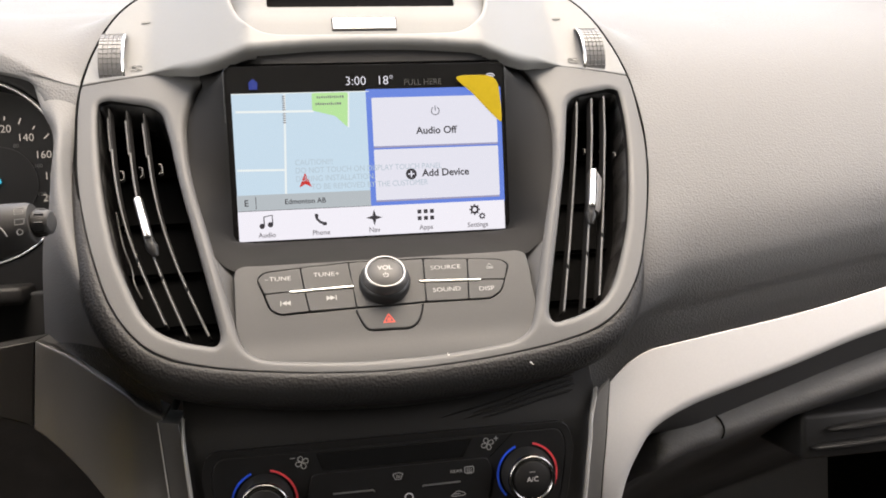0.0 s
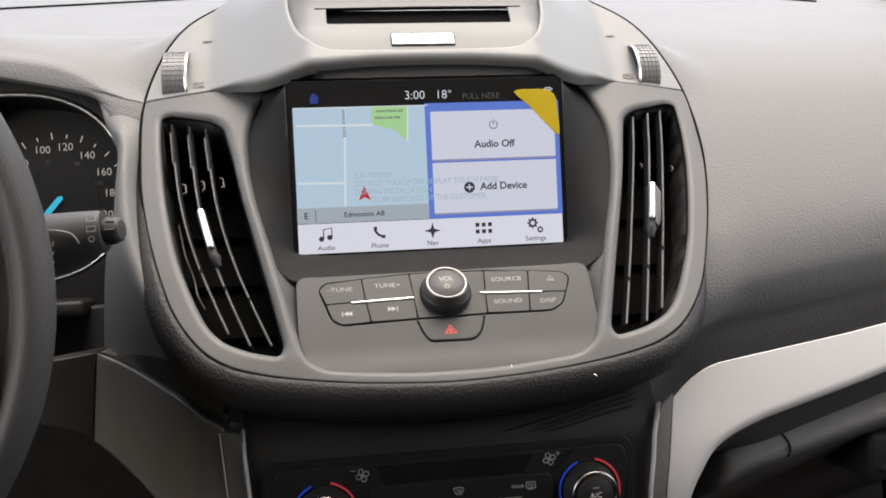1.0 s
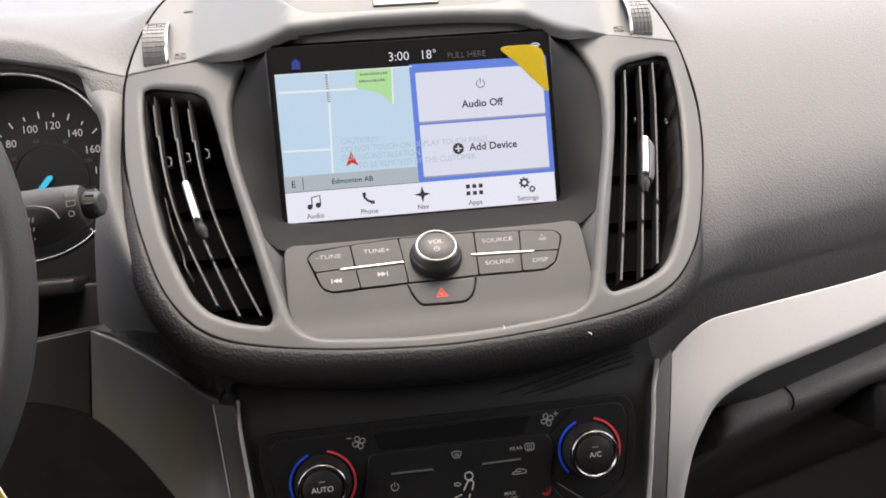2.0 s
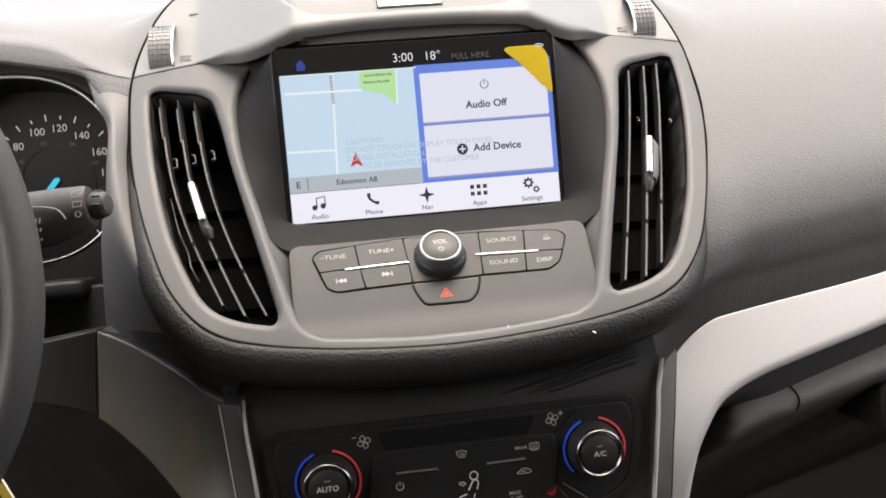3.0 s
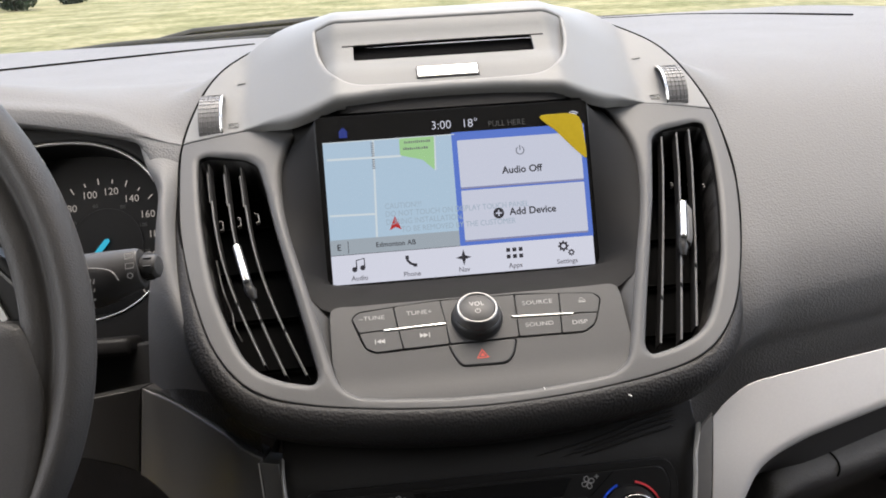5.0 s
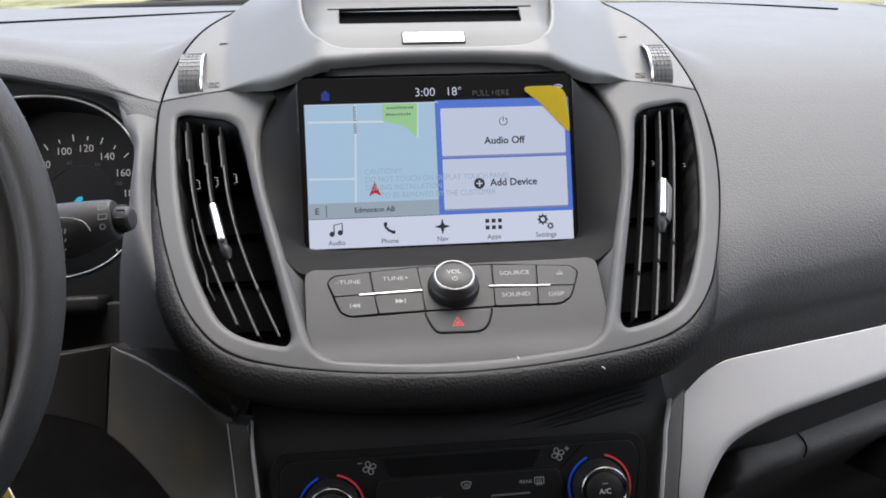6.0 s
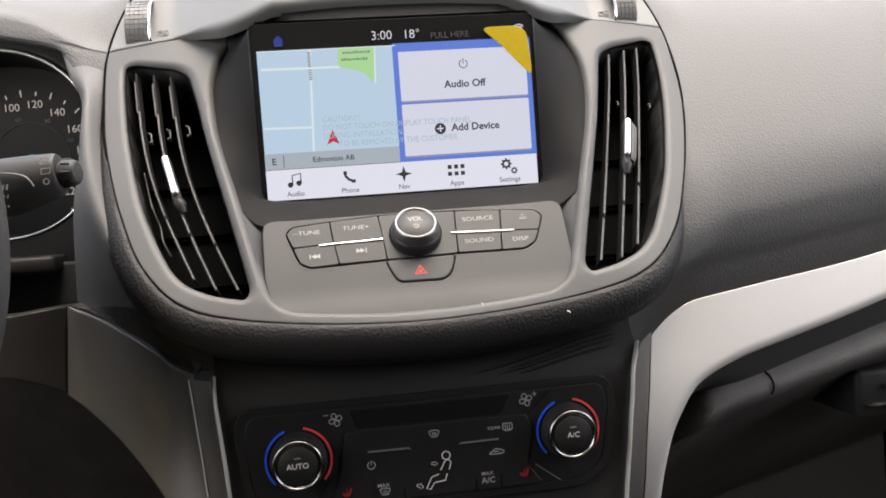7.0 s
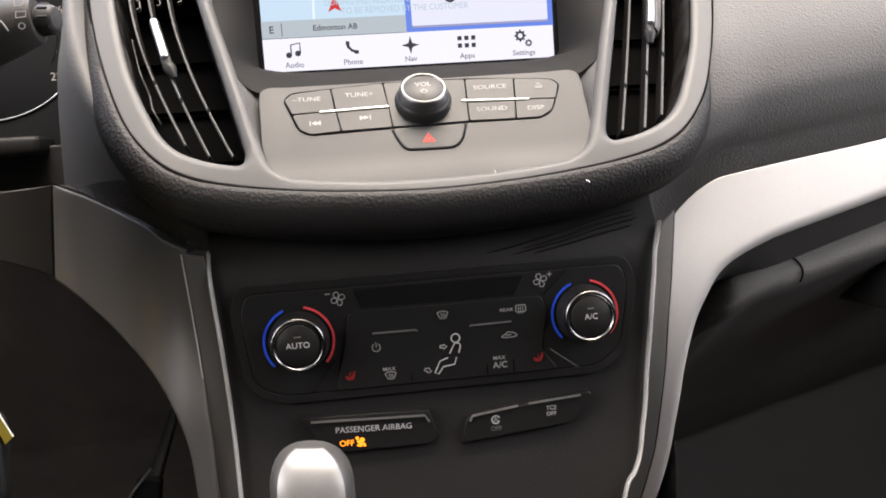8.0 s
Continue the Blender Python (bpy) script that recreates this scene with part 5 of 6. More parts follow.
def screen_mark(cx, cz, s=1.0):
    """A windscreen with rising air."""
    pane = spline([(cx - 0.0031 * s, cz + 0.0014 * s), (cx, cz + 0.0021 * s), (cx + 0.0031 * s, cz + 0.0014 * s)], 4, closed=False)
    return join(stroke(pane + [(cx + 0.0016 * s, cz - 0.0019 * s), (cx - 0.0016 * s, cz - 0.0019 * s)], 0.0005, 0.0018, 0.0001, True),
                *[stroke([(cx + d * s, cz - 0.0012 * s), (cx + (d + 0.0003) * s, cz - 0.0002 * s), (cx + (d - 0.0001) * s, cz + 0.0009 * s)], 0.0004, 0.0018, 0.0001) for d in (-0.0009, 0, 0.0009)])


part("screen_mark", screen_mark(0.0013, -0.1956), GREYPRINT, climate)
part("max_screen_mark", screen_mark(-0.0297, -0.2266, 1.0), GREYPRINT, climate)
part("key_text", words("MAX", 0.0030, -0.0303, -0.2230, 0.0018, squeeze=1.1), GREYPRINT, climate)
part("key_text", words("MAX", 0.0030, 0.0313, -0.2227, 0.0018, squeeze=1.1), GREYPRINT, climate)
part("key_text", words("A/C", 0.0050, 0.0317, -0.2268, 0.0018), GREYPRINT, climate)
part("key_text", words("REAR", 0.0026, 0.0371, -0.1961, 0.0018, squeeze=1.25), GREYPRINT, climate)
part("rear_screen_mark", join(stroke(rect(0.0425, -0.1978, 0.0480, -0.1940, 0.0004, 1), 0.0005, 0.0018, 0.0001, True), *[stroke([(0.0452 + d, -0.1988), (0.0452 + d, -0.1948)], 0.0004, 0.0018, 0.0001) for d in (-0.0012, 0, 0.0012)]), GREYPRINT, climate)
part("recirculation_mark", join(stroke(spline([(0.0335, -0.2112), (0.0355, -0.2098), (0.0372, -0.2086), (0.0398, -0.2090), (0.0418, -0.2100), (0.0418, -0.2112), (0.0375, -0.2116)], 3), 0.0005, 0.0018, 0.0001, True), stroke([(0.036, -0.2102), (0.039, -0.2102)], 0.0005, 0.0018, 0.0001)), GREYPRINT, climate)
part("power_mark", join(stroke(arc(-0.0365, -0.2103, 0.0022, 120, 420, 20), 0.0005, 0.0018, 0.0001), stroke([(-0.0365, -0.2074), (-0.0365, -0.2102)], 0.0005, 0.0018, 0.0001)), GREYPRINT, climate)
FIG = 0.0010
figure = [stroke(arc(0.0075, -0.2102 + FIG, 0.0024, 0, 345, 20), 0.0007, 0.0018, 0.0001, True)]
for line, closed in (([(0.0037, -0.2186), (0.0065, -0.2135), (0.0078, -0.2128), (0.0094, -0.2133), (0.01, -0.2146), (0.0088, -0.2187)], False),
                     ([(0.0026, -0.2208), (-0.0019, -0.2222), (-0.0053, -0.2287), (-0.003, -0.2292), (-0.0003, -0.2256), (0.0061, -0.2248), (0.0074, -0.2210)], False),
                     ([(-0.0014, -0.2135), (0.0005, -0.2137), (0.0005, -0.2131), (0.0025, -0.2146), (0.0004, -0.2157), (0.0004, -0.2150), (-0.0015, -0.2148)], True),
                     ([(-0.0105, -0.2255), (-0.009, -0.2259), (-0.0087, -0.2253), (-0.0069, -0.2277), (-0.0094, -0.2282), (-0.0092, -0.2275), (-0.0110, -0.2268)], True)):
    figure.append(stroke([(x, z + FIG) for x, z in line], 0.0004 if closed else 0.0007, 0.0018, 0.0001, closed))
part("airflow_mark", join(*figure), PRINT, climate, "pale airflow symbol")
for cx, cz in ((-0.0518, -0.2247), (0.0535, -0.2246)):
    seat = spline([(cx - 0.0026, cz + 0.0004), (cx - 0.0020, cz - 0.0020), (cx + 0.0012, cz - 0.0024), (cx + 0.0026, cz - 0.0004), (cx + 0.0029, cz + 0.0024), (cx + 0.0021, cz + 0.0026), (cx + 0.0014, cz + 0.0006), (cx - 0.0006, cz - 0.0004)], 4)
    part("seat_heat_mark", join(flat(seat, 0.0016), stroke([(cx - 0.0003, cz + 0.0004), (cx + 0.0005, cz + 0.0019)], 0.0006, 0.0018, 0.0001)), DARKRED, climate)
part("key_bar", stroke([(-0.0380, -0.2024), (-0.0138, -0.2026), (-0.0132, -0.2036)], 0.0009, 0.0018, 0.0006), BRIGHT, climate)
part("key_bar", stroke([(0.0160, -0.2036), (0.0166, -0.2030), (0.0395, -0.2028)], 0.0009, 0.0018, 0.0006), BRIGHT, climate)

# ---- switches under the climate panel ----
airbag = thing("airbag_indicator", face(-0.0555) @ pose(0, -0.0026, 0), "black passenger airbag indicator with an amber light", "indicator")
part("body", sheet(rounded([(-0.0805, -0.2425), (-0.0105, -0.2450), (-0.0055, -0.2605), (-0.0095, -0.2645), (-0.066, -0.2640), (-0.0740, -0.2545)], 0.002), (), 0.01, 0.0008, 0.006, lift=0.0012), CLIM, airbag)
part("chrome_bar", stroke([(-0.0752, -0.2452), (-0.0128, -0.2478), (-0.0105, -0.2515)], 0.0011, 0.0022, 0.001), BRIGHT, airbag)
part("text", words("PASSENGER AIRBAG", 0.0047, -0.0413, -0.2521, 0.0016, -2.2, bold=0.0), PRINT, airbag)
part("lamp_text", words("OFF", 0.0046, -0.0566, -0.2590, 0.0017, -2), AMBER, airbag)
part("lamp_mark", join(flat(arc(-0.0508, -0.2566, 0.0010, 0, 340, 10), 0.0017), stroke([(-0.0506, -0.2580), (-0.0494, -0.2600), (-0.0474, -0.2602), (-0.0468, -0.2616)], 0.0015, 0.0017, 0.0002), flat(arc(-0.0482, -0.2578, 0.0014, 0, 340, 12), 0.0018), stroke([(-0.0512, -0.2604), (-0.0500, -0.2610), (-0.0486, -0.2612)], 0.0008, 0.0019, 0.0002)), AMBER, airbag)
switches = thing("switch_panel", face(-0.0555) @ pose(0, -0.0026, 0), "black switch panel for stop-start and traction control", "switch")
part("body", sheet(rounded([(0.0065, -0.2665), (0.0105, -0.2520), (0.0160, -0.2505), (0.0815, -0.2440), (0.0830, -0.2460), (0.0740, -0.2585), (0.0690, -0.2610)], 0.0025), (), 0.01, 0.0008, 0.006, lift=0.0012), CLIM, switches)
part("chrome_bar", stroke([(0.0122, -0.2538), (0.0138, -0.2510), (0.0400, -0.2478)], 0.0011, 0.0022, 0.001), BRIGHT, switches)
part("chrome_bar", stroke([(0.0460, -0.2472), (0.0762, -0.2454)], 0.0011, 0.0022, 0.001), BRIGHT, switches)
part("text", words("TCS\nOFF", 0.0034, 0.0588, -0.2527, 0.0017, -1, bold=0.0), PRINT, switches)
part("stop_start_mark", join(stroke(arc(0.0268, -0.2545, 0.0022, 20, 340, 20), 0.0006, 0.0017, 0.0001), stroke([(0.0258, -0.2557), (0.0268, -0.2533), (0.0278, -0.2557)], 0.0005, 0.0017, 0.0001)), PRINT, switches)
part("off_text", words("OFF", 0.0036, 0.0268, -0.2596, 0.0017, -1), DIMPRINT, switches)

# ---- gear lever ----
lever = thing("gear_lever", DASH, "grey gear lever with a satin silver front", "gear lever")


def lever_skin(a0, a1, t0, grow, n=30):
    """A piece of the lever's squarish domed knob, between two angles."""
    rows = []
    for k in range(24):
        t = t0 + (1 - t0) * (k / 23) ** 2.0
        r = (0.0178 + grow) * (1 - (1 - min(t / 0.22, 1)) ** 2.6) ** 0.5 * (1 - 0.22 * ease(0.45, 1.0, t))
        ring = []
        for j in range(n + 1):
            a = radians(a0 + (a1 - a0) * j / n)
            c, d = math.cos(a), math.sin(a)
            f = (abs(c) ** 3 + abs(d) ** 3) ** (-1 / 3)
            ring.append((-0.0708 + r * f * c, -0.150 + r * 0.9 * f * d - 0.022 * t, -0.2295 + grow - 0.085 * t - 0.10 * r * c * (1 - t)))
        rows.append(ring)
    return loft(rows, closed=False)


kn = part("knob", lever_skin(0, 360, 0.0, 0.0, 48), LEVERM, lever, "grey satin knob")
part("knob_face", lever_skin(228, 312, 0.015, 0.0007, 18), PLATEM, kn, "polished silver front plate")
part("shaft", sweep([(-0.071, -0.172, -0.311), (-0.070, -0.16, -0.42)], 0.012), BLACK, lever)

# ---- silver trim and glovebox on the passenger's side ----
trim = thing("passenger_trim_panel", face(-0.045), "satin silver curved trim panel on the passenger's side", "trim panel")
upper = spline([(0.1390, -0.1505), (0.15, -0.1405), (0.164, -0.1326), (0.178, -0.1297), (0.2107, -0.1248), (0.27, -0.1165), (0.335, -0.104), (0.45, -0.08), (0.62, -0.045)], 5, closed=False)
lower = spline([(0.62, -0.075), (0.45, -0.112), (0.335, -0.134), (0.269, -0.1520), (0.2094, -0.1673), (0.1963, -0.1712), (0.1787, -0.1787), (0.1665, -0.1877), (0.1579, -0.2022), (0.1529, -0.2138), (0.1500, -0.2257), (0.1472, -0.2436), (0.1461, -0.2623), (0.1452, -0.2822), (0.1451, -0.2992), (0.1444, -0.3172), (0.142, -0.36)], 5, closed=False)


def trim_bow(x, z):
    return 0.006 - 0.05 * max(x - 0.2, 0) - leg_fall(z)


def trim_edge(x, z):
    """Crisp along the top, rolled along the bottom."""
    return 0.006 if x > 0.14 and z < -0.144 + 0.2 * (x - 0.2107) else 0.0002


part("panel", sheet(upper + lower + [(0.129, -0.36), (0.1326, -0.3003), (0.1328, -0.2674), (0.1335, -0.2411), (0.1336, -0.2233), (0.1342, -0.2062), (0.1356, -0.1896), (0.1372, -0.17)], (), 0.007, trim_edge, 0.0004, trim_bow), SILVER, trim)
back = []
for i, (x, z) in enumerate(lower):
    a, b = lower[max(i - 1, 0)], lower[min(i + 1, len(lower) - 1)]
    q = math.dist(a, b)
    nx, nz = -(b[1] - a[1]) / q, (b[0] - a[0]) / q
    wide = 0.0035 + 0.016 * ease(0.146, 0.205, x)
    h0 = trim_bow(x, z) - trim_edge(x, z)
    back.append([(x + nx * wide * f, z + nz * wide * f, h0 + h) for f, h in ((-0.1, 0.0006), (0.06, -0.0012), (0.28, -0.0036), (0.62, -0.0078), (0.98, -0.0125), (1.3, -0.0170), (1.55, -0.022), (1.6, -0.045))])
part("under_edge", loft(back, closed=False), UNDER, trim, "dark rolled lower edge")
glove = thing("glovebox", face(-0.02), "black grained glovebox door below the silver trim", "glovebox")
GLOVE_TOP = spline([(0.151, -0.34), (0.1525, -0.29), (0.1570, -0.240), (0.1665, -0.2110), (0.177, -0.1975), (0.194, -0.1885), (0.2202, -0.1822), (0.2554, -0.1728), (0.3075, -0.1600), (0.45, -0.1255), (0.62, -0.0845)], 5, closed=False)


def glove_roll(x, z):
    """The door rolls out from its upper edge and then falls back."""
    d = max(0.96 * (float(np.interp(x, [p[0] for p in GLOVE_TOP], [p[1] for p in GLOVE_TOP])) - z), 0)
    return 0.008 + 0.011 * (1 - (1 - min(d / 0.013, 1)) ** 2) - 0.02 * max(x - 0.3, 0) - 0.035 * ease(0.182, 0.156, x) - 62 * min(max(d - 0.009, 0), 0.020) ** 2 - 1.7 * min(max(d - 0.029, 0), 0.26)


part("door", sheet([(0.150, -0.60)] + GLOVE_TOP + [(0.62, -0.60)], (), 0.006, 0.0012, 0.02, glove_roll), GLOVE, glove)
part("notch", sweep([(x, z, glove_roll(x, z) + 0.0001) for x, z in spline([(0.2180, -0.1836), (0.2205, -0.1842), (0.2222, -0.1875), (0.2226, -0.1920), (0.2220, -0.1985)], 3, closed=False)], 0.0006, 0.0006, 6, up=(1, 0, 0)), VOID, glove)
handle = part("handle", block(0.290, -0.226, -0.10, 0.42, -0.1925, 0.002, 0.004), DARK, glove, "recessed black pull handle")
for a, b in (((0.3074, -0.2037), (0.375, -0.1995)), ((0.2956, -0.2159), (0.375, -0.2128))):
    part("pull_ridge", sweep([(a[0] + (b[0] - a[0]) * t, a[1] + (b[1] - a[1]) * t, 0.004) for t in (0, 0.05, 0.3, 0.6, 1)], 0.0022, 0.006, 10, up=(0, 0, 1), taper=[0.3, 0.8, 1, 1, 1]), DARK, handle)

# ---- knee panel on the driver's side ----
knee = thing("driver_knee_panel", face(0.0), "dark satin knee panel beside the steering column, darkened further for shade", "trim panel")


def knee_bow(x, z):
    return -0.012 + 0.06 * ease(-0.22, -0.135, x) + 0.009 * ease(-0.185, -0.245, z)


kp = spline([(-0.2178, -0.1088), (-0.19, -0.1195), (-0.1585, -0.1335), (-0.1455, -0.1425), (-0.1335, -0.149)], 4, closed=False) + spline([(-0.1285, -0.25), (-0.127, -0.34), (-0.1345, -0.34), (-0.1385, -0.285), (-0.1412, -0.2547), (-0.1492, -0.2314), (-0.162, -0.2133), (-0.1798, -0.1982), (-0.2028, -0.1814), (-0.2225, -0.165)], 4, closed=False)
# the panel's colour includes the shade under the dash
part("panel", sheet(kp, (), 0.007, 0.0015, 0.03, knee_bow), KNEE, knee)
roll = []
knee_top = spline([(-0.2195, -0.1080), (-0.19, -0.1195), (-0.1585, -0.1335), (-0.1335, -0.149)], 4, closed=False)
for k, (x, z) in enumerate(knee_top):
    far = face(0.0).inverted() @ POD @ Vector(cheek[-1][12 - k])
    end = Vector((x, z + 0.001, knee_bow(x, z) - 0.004))
    roll.append([tuple(far.lerp(end, t)) for t in [j / 8 - 0.03 for j in range(9)]])
part("upper_roll", loft(roll, closed=False), BAND, knee, "dark grained roll above the knee panel")
kl = [(-0.2192, -0.1088), (-0.2235, -0.163), (-0.2514, -0.148), (-0.32, -0.14), (-0.62, -0.14), (-0.62, -0.112), (-0.25, -0.1112)]
part("column_panel", sheet(kl, (), 0.01, 0.001, 0.03, lambda x, z: -0.014 + 0.05 * ease(-0.2192, -0.3, x)), DARK, knee)

# ---- the cabin ----
floor = part("floor", block(-0.76, -2.0, 0.30, 0.76, 0.62, 0.36), CARPET, None, "dark carpeted cabin floor")
tagged(floor, category="floor", kind="structure")
fire = part("wall_front", block(-0.76, 0.56, 0.36, 0.76, 0.62, 1.10), CARPET, None, "dark footwell bulkhead behind the dashboard")
tagged(fire, category="wall", kind="structure")
tunnel = part("centre_tunnel", block(-0.11, -0.9, 0.36, 0.11, 0.45, 0.72, 0.02), DARK, None, "dark plastic centre tunnel between the footwells")
tagged(tunnel, category="console")
for sx, y1 in ((-1, 0.75), (1, 0.75)):
    d = part("wall_side", block(min(sx * 0.76, sx * 0.82), -2.0, 0.30, max(sx * 0.76, sx * 0.82), y1, 1.14), DARK, None, "dark door lining under the side window")
    tagged(d, category="wall", kind="structure")
    pil = part("windscreen_pillar", sweep([(sx * 0.74, 0.62, 1.12), (sx * 0.66, 0.25, 1.38), (sx * 0.60, -0.12, 1.60)], 0.05, 0.04, 12, up=(1, 0, 0)), LINER, None, "pale windscreen pillar lining")
    tagged(pil, category="pillar", kind="structure")
    post = part("door_pillar", block(min(sx * 0.68, sx * 0.8), -0.75, 1.1, max(sx * 0.68, sx * 0.8), -0.60, 1.62), LINER, None, "pale door pillar lining")
    tagged(post, category="pillar", kind="structure")
roof = part("ceiling", block(-0.72, -2.0, 1.60, 0.72, -0.12, 1.66), LINER, None, "pale grey headliner of the cabin")
tagged(roof, category="ceiling", kind="structure")
rear = part("wall_rear", block(-0.76, -2.06, 0.30, 0.76, -2.0, 1.66), DARK, None, "dark rear end of the cabin")
# Unseen panels added to keep side light out of the rear of the cabin.
for sx in (-1, 1):
    q = part("wall_light_block", block(min(sx * 0.70, sx * 0.8), -2.0, 1.14, max(sx * 0.70, sx * 0.8), -0.75, 1.62), DARK, None, "unseen dark panel added to block light at the cabin's rear side")
    tagged(q, category="wall", kind="structure")
tagged(rear, category="wall", kind="structure")

glass = bpy.data.materials.new("clear_glass")
glass.use_nodes = True
gt = glass.node_tree
gt.nodes.remove(gt.nodes["Principled BSDF"])
tr, gl_, mx, lw = gt.nodes.new("ShaderNodeBsdfTransparent"), gt.nodes.new("ShaderNodeBsdfGlossy"), gt.nodes.new("ShaderNodeMixShader"), gt.nodes.new("ShaderNodeFresnel")
tr.inputs[0].default_value = (0.9, 0.93, 0.91, 1)
gl_.inputs["Roughness"].default_value = 0.02
lw.inputs[0].default_value = 1.3
gt.links.new(lw.outputs[0], mx.inputs[0])
gt.links.new(tr.outputs[0], mx.inputs[1])
gt.links.new(gl_.outputs[0], mx.inputs[2])
gt.links.new(mx.outputs[0], gt.nodes["Material Output"].inputs[0])
rows = []
for k in range(7):
    t = k / 6
    rows.append([(x * (1 - 0.2 * t), 0.72 - 0.45 * x * x - 0.82 * t + 0.03 * math.sin(math.pi * t), 1.145 + 0.47 * t) for x in [-0.74 + 1.48 * i / 24 for i in range(25)]])
wind = part("window_1", loft(rows, closed=False), glass, None, "sloping clear windscreen above the dashboard")
wind.visible_shadow = False
tagged(wind, category="windscreen", kind="structure")
cowl = thing("wiper", Matrix.Identity(4), "black windscreen wiper resting at the foot of the glass", "wiper")
part("blade", sweep([(-0.62, 0.62, 1.134), (-0.40, 0.70, 1.148), (-0.16, 0.76, 1.152)], 0.008, 0.010, 8), RUBBER, cowl)
part("arm", sweep([(-0.36, 0.735, 1.150), (-0.30, 0.75, 1.162), (-0.12, 0.79, 1.166)], 0.010, 0.005, 8), RUBBER, cowl)
seal = part("baseboard", sweep([(x, 0.735 - 0.45 * x * x, 1.142) for x in [-0.74 + 1.48 * i / 24 for i in range(25)]], 0.02, 0.012, 8), RUBBER, None, "black band at the foot of the windscreen")
tagged(seal, category="trim", kind="structure")

# ---- outside ----
grass = bpy.data.materials.new("dry_grass")
grass.use_nodes = True
gt = grass.node_tree
gb = gt.nodes["Principled BSDF"]
gb.inputs["Roughness"].default_value, gb.inputs["Specular IOR Level"].default_value = 0.95, 0.1
gc = gt.nodes.new("ShaderNodeTexCoord")
ramp = gt.nodes.new("ShaderNodeValToRGB")
ramp.color_ramp.elements[0].position, ramp.color_ramp.elements[0].color = 0.38, (0.075, 0.082, 0.03, 1)
ramp.color_ramp.elements[1].position, ramp.color_ramp.elements[1].color = 0.62, (0.22, 0.2, 0.115, 1)
mid = ramp.color_ramp.elements.new(0.5)
mid.color = (0.14, 0.132, 0.066, 1)
mixn = gt.nodes.new("ShaderNodeMath")
mixn.operation = "MULTIPLY_ADD"
mixn.inputs[1].default_value = 0.55
noises = []
for size in (0.7, 4.5):
    n = gt.nodes.new("ShaderNodeTexNoise")
    n.inputs["Scale"].default_value, n.inputs["Detail"].default_value = size, 8.0
    gt.links.new(gc.outputs["Object"], n.inputs["Vector"])
    noises.append(n)
halfn = gt.nodes.new("ShaderNodeMath")
halfn.operation = "MULTIPLY"
halfn.inputs[1].default_value = 0.45
gt.links.new(noises[1].outputs["Fac"], halfn.inputs[0])
gt.links.new(noises[0].outputs["Fac"], mixn.inputs[0])
gt.links.new(halfn.outputs[0], mixn.inputs[2])
gt.links.new(mixn.outputs[0], ramp.inputs[0])
gt.links.new(ramp.outputs[0], gb.inputs["Base Color"])
g = bmesh.new()
bmesh.ops.create_grid(g, x_segments=60, y_segments=60, size=600)
ground = part("ground", g, grass, None, "sunlit yellow-green grass around the car")
tagged(ground, category="grass", kind="structure")

LEAF = material("dark_leaves", (0.035, 0.05, 0.022), 0.7, stain=0.3)
BARK = material("bark", (0.07, 0.055, 0.04), 0.9, stain=0.3)


def shrub(x, y, wide, tall, seed):
    """A shrub: short stems and a crown of loose leaf clumps."""
    rnd = random.Random(seed)
    sh = thing("shrub", pose(x, y, 0), "dark green shrub at the far edge of the grass", "shrub", "shrubs beyond the grass")
    part("stems", join(*[sweep([(0, 0, 0), (rnd.uniform(-1, 1) * wide * 0.2, rnd.uniform(-1, 1) * wide * 0.2, tall * 0.45), (rnd.uniform(-1, 1) * wide * 0.4, rnd.uniform(-1, 1) * wide * 0.4, tall * 0.8)], 0.05, n=6, up=(0.3, 1, 0.1), taper=[1, 0.7, 0.3]) for _ in range(5)]), BARK, sh)
    bm = bmesh.new()
    for _ in range(1500):
        a, r, h = rnd.uniform(0, 6.283), math.sqrt(rnd.random()), rnd.random()
        q = math.sin(math.pi * min(0.15 + 0.8 * h, 1)) * (0.8 + 0.3 * math.sin(3 * a + seed) + 0.15 * math.sin(7 * a))
        c = Vector((wide * r * q * math.cos(a), wide * r * q * math.sin(a), tall * (0.06 + 0.94 * h)))
        m = Matrix.Translation(c) @ Euler((rnd.uniform(0, 6), rnd.uniform(0, 6), rnd.uniform(0, 6))).to_matrix().to_4x4()
        sz = rnd.uniform(0.06, 0.16)
        bm.faces.new([bm.verts.new(m @ Vector(p)) for p in ((-sz, 0, 0), (0, -sz * 0.5, 0.02), (sz, 0, 0), (0, sz * 0.5, 0.02))])
    part("crown", bm, LEAF, sh, smooth=False)


for k, (x, y, w, h) in enumerate(((-12.6, 32.5, 1.3, 1.6), (-14.8, 34, 1.5, 2.2), (-17.5, 38, 1.9, 2.6), (-21.5, 43, 2.6, 3.2), (-11.9, 36.5, 0.7, 0.8))):
    shrub(x, y, w, h, k + 3)

# ---- small things ----
gas = thing("accelerator_pedal", face(0.12) @ pose(-0.0475, 0.0135, 0), "narrow dark accelerator pedal with a thin strip standing for a glint", "pedal")
part("pad", sheet(rounded([(-0.20, -0.43), (-0.17, -0.342), (-0.152, -0.345), (-0.165, -0.43)], 0.004), (), 0.02, 0.002, 0.008), RUBBER, gas)
# added bright strip that stands for a thin curved glint
part("edge", sweep([(-0.182, -0.364, 0.001), (-0.171, -0.349, 0.0012), (-0.158, -0.335, 0.001)], 0.0009, 0.0009, 6), BRIGHT, gas)
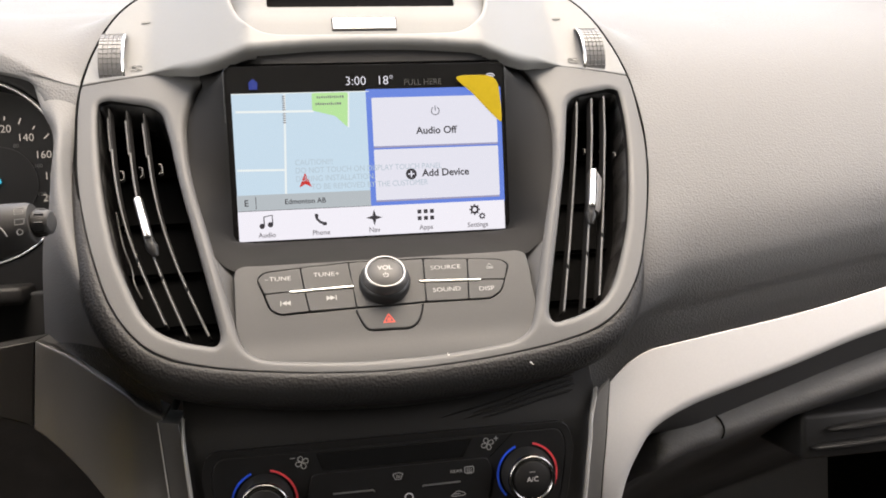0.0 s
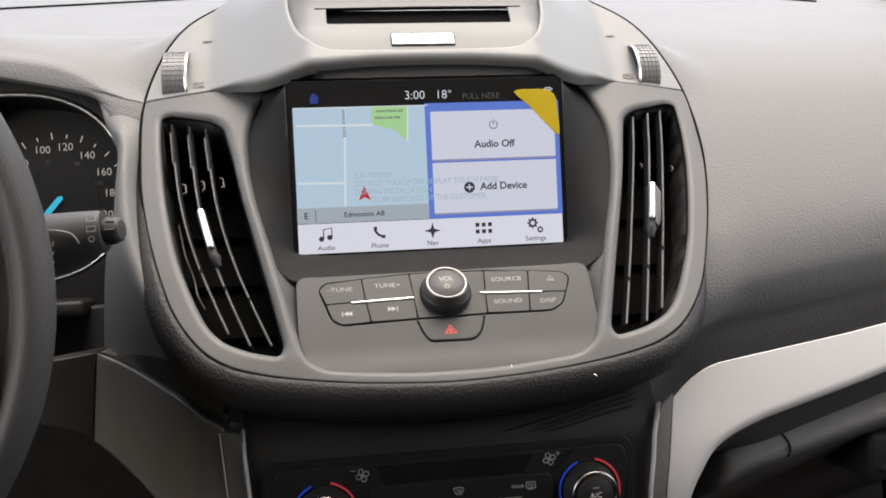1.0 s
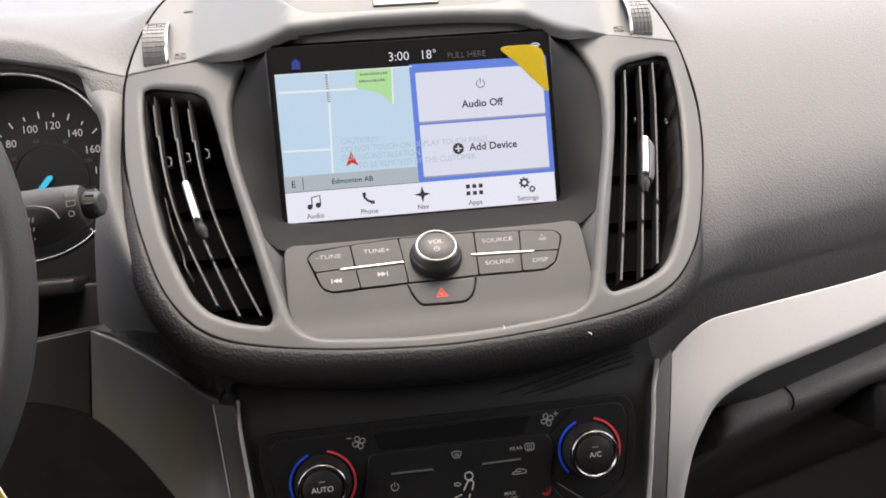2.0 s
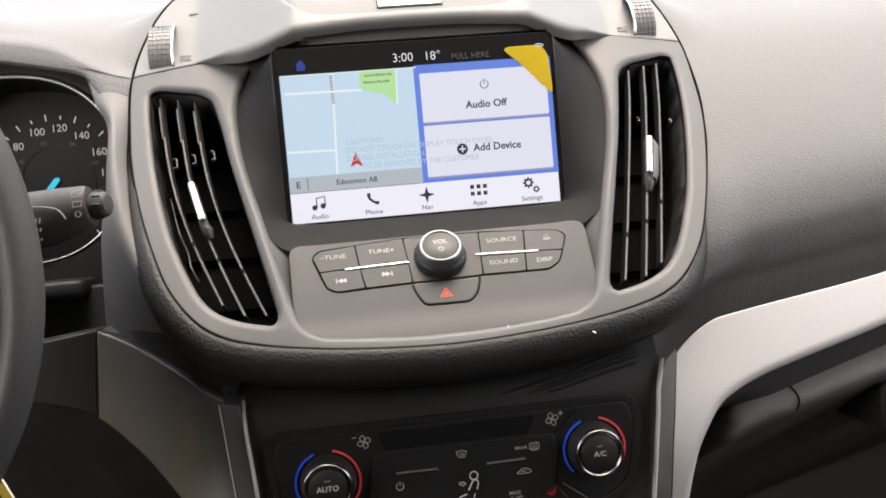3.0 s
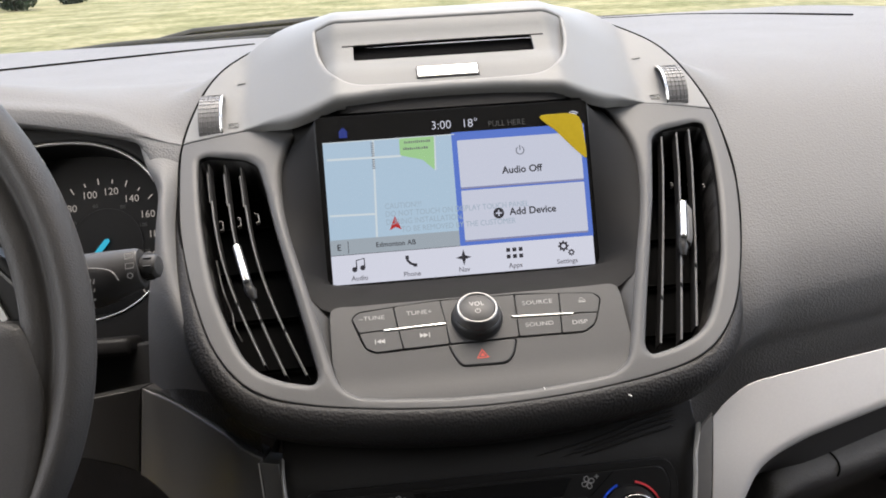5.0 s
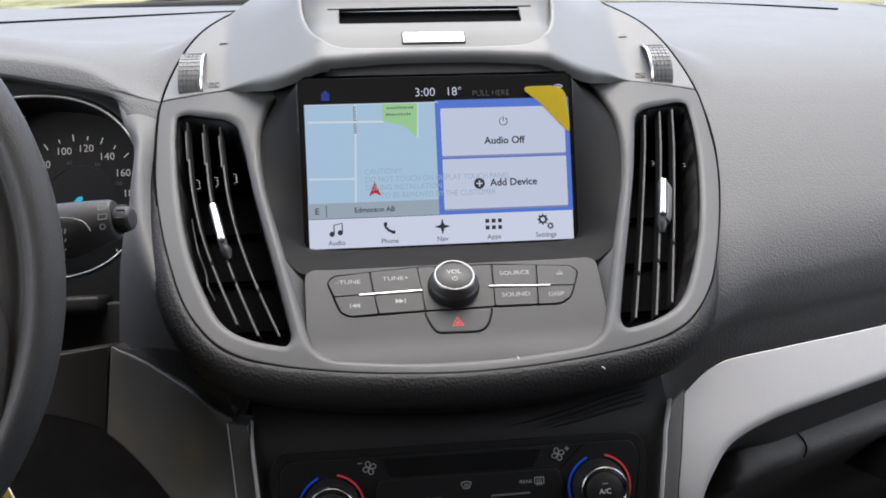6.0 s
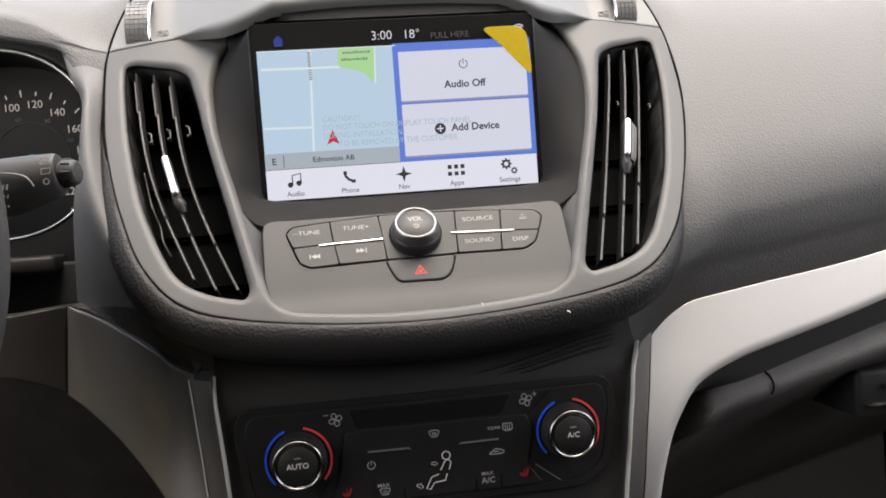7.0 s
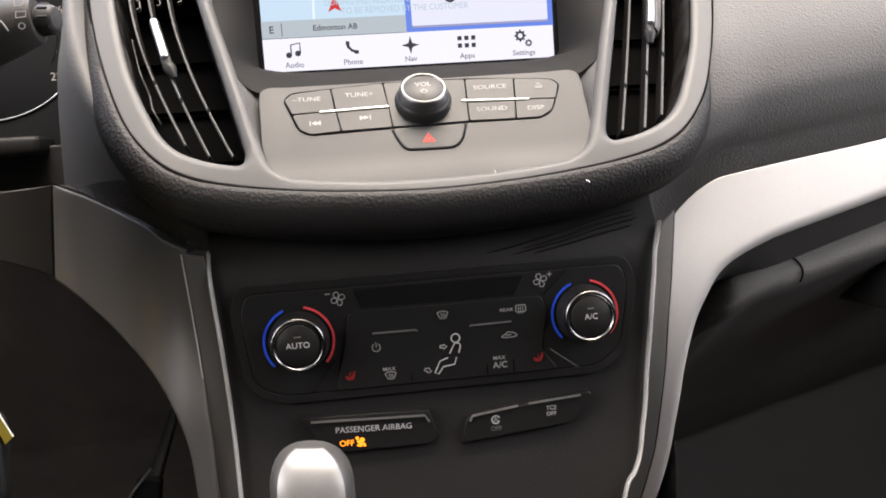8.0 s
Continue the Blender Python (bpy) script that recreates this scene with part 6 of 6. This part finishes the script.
part("arm", sweep([(-0.160, -0.352, -0.006), (-0.154, -0.325, -0.04), (-0.156, -0.30, -0.14), (-0.16, -0.24, -0.62)], 0.004, 0.005, 8, up=(1, 0, 0)), BLACK, gas)
key = thing("car_key", DASH, "black car key hanging from the ignition with a yellow paper tag", "key")
PAPER = material("yellow_paper", (0.62, 0.45, 0.06), 0.8, stain=0.08)
CARD = material("white_card_edge", (0.8, 0.78, 0.7), 0.8, stain=0.05)
tag_a, tag_b, tag_w = Vector((-0.2307, -0.0521, -0.2402)), Vector((-0.2640, -0.0490, -0.1690)), Vector((-0.0150, 0.0260, -0.0110))
tag_n = (tag_b - tag_a).cross(tag_w).normalized() * 0.0004
part("paper_tag", loft([[tuple(p + tag_n), tuple(p + tag_w + tag_n), tuple(p + tag_w - tag_n), tuple(p - tag_n)] for p in (tag_a, tag_a.lerp(tag_b, 0.5), tag_b)], cap=True), PAPER, key, "yellow paper tag")
part("tag_edge", sweep([tuple(tag_a), tuple(tag_a.lerp(tag_b, 0.5)), tuple(tag_b)], 0.0005, 0.0005, 6), CARD, key, "pale edge of the tag")
fob = sheet(rect(-0.0185, -0.034, 0.0185, 0.022, 0.013, 6), (), 0.008, 0.004, 0.010)
fob.transform(pose(-0.2630, -0.034, -0.251, 78, 0, 8))
fob_ob = part("fob", fob, BLACK, key, "black key fob")
badge = sheet(rect(-0.010, -0.016, 0.006, -0.004, 0.002), (), 0.008, 0.0005, 0.001, lift=0.0008)
badge.transform(pose(-0.2630, -0.034, -0.251, 78, 0, 8))
part("fob_label", badge, PAPER, fob_ob, "bright yellow label")
part("key_ring", sweep([(-0.300, -0.052, -0.145), (-0.285, -0.055, -0.165), (-0.266, -0.052, -0.178), (-0.262, -0.036, -0.228)], 0.0012, 0.0012, 8, up=(0, 1, 0)), BRIGHT, key)
part("key_head", sweep([(-0.335, -0.04, -0.085), (-0.318, -0.046, -0.115), (-0.300, -0.052, -0.147)], 0.008, 0.004, 10, up=(0, 1, 0)), BLACK, key)
LINT = material("white_lint", (0.8, 0.79, 0.76), 0.9)
for (u, v, w), d in (((0.0800, -0.1510, -0.0020), 0.0008), ((0.0315, -0.1425, 0.0002), 0.0003), ((0.2190, 0.0110, -0.0052), 0.00035)):
    fl = part("lint", sweep([(-d, 0.0006, 0.0002), (-d * 0.3, 0, 0.0005), (d * 0.5, -0.0004, 0.0004), (d, -0.001, 0.0002)], d * 0.35, d * 0.35, 6), LINT, None, "tiny white lint speck on the dark vinyl edge")
    fl.matrix_world = POD @ pose(u, v, w)
    tagged(fl, category="lint", group="lint specks")
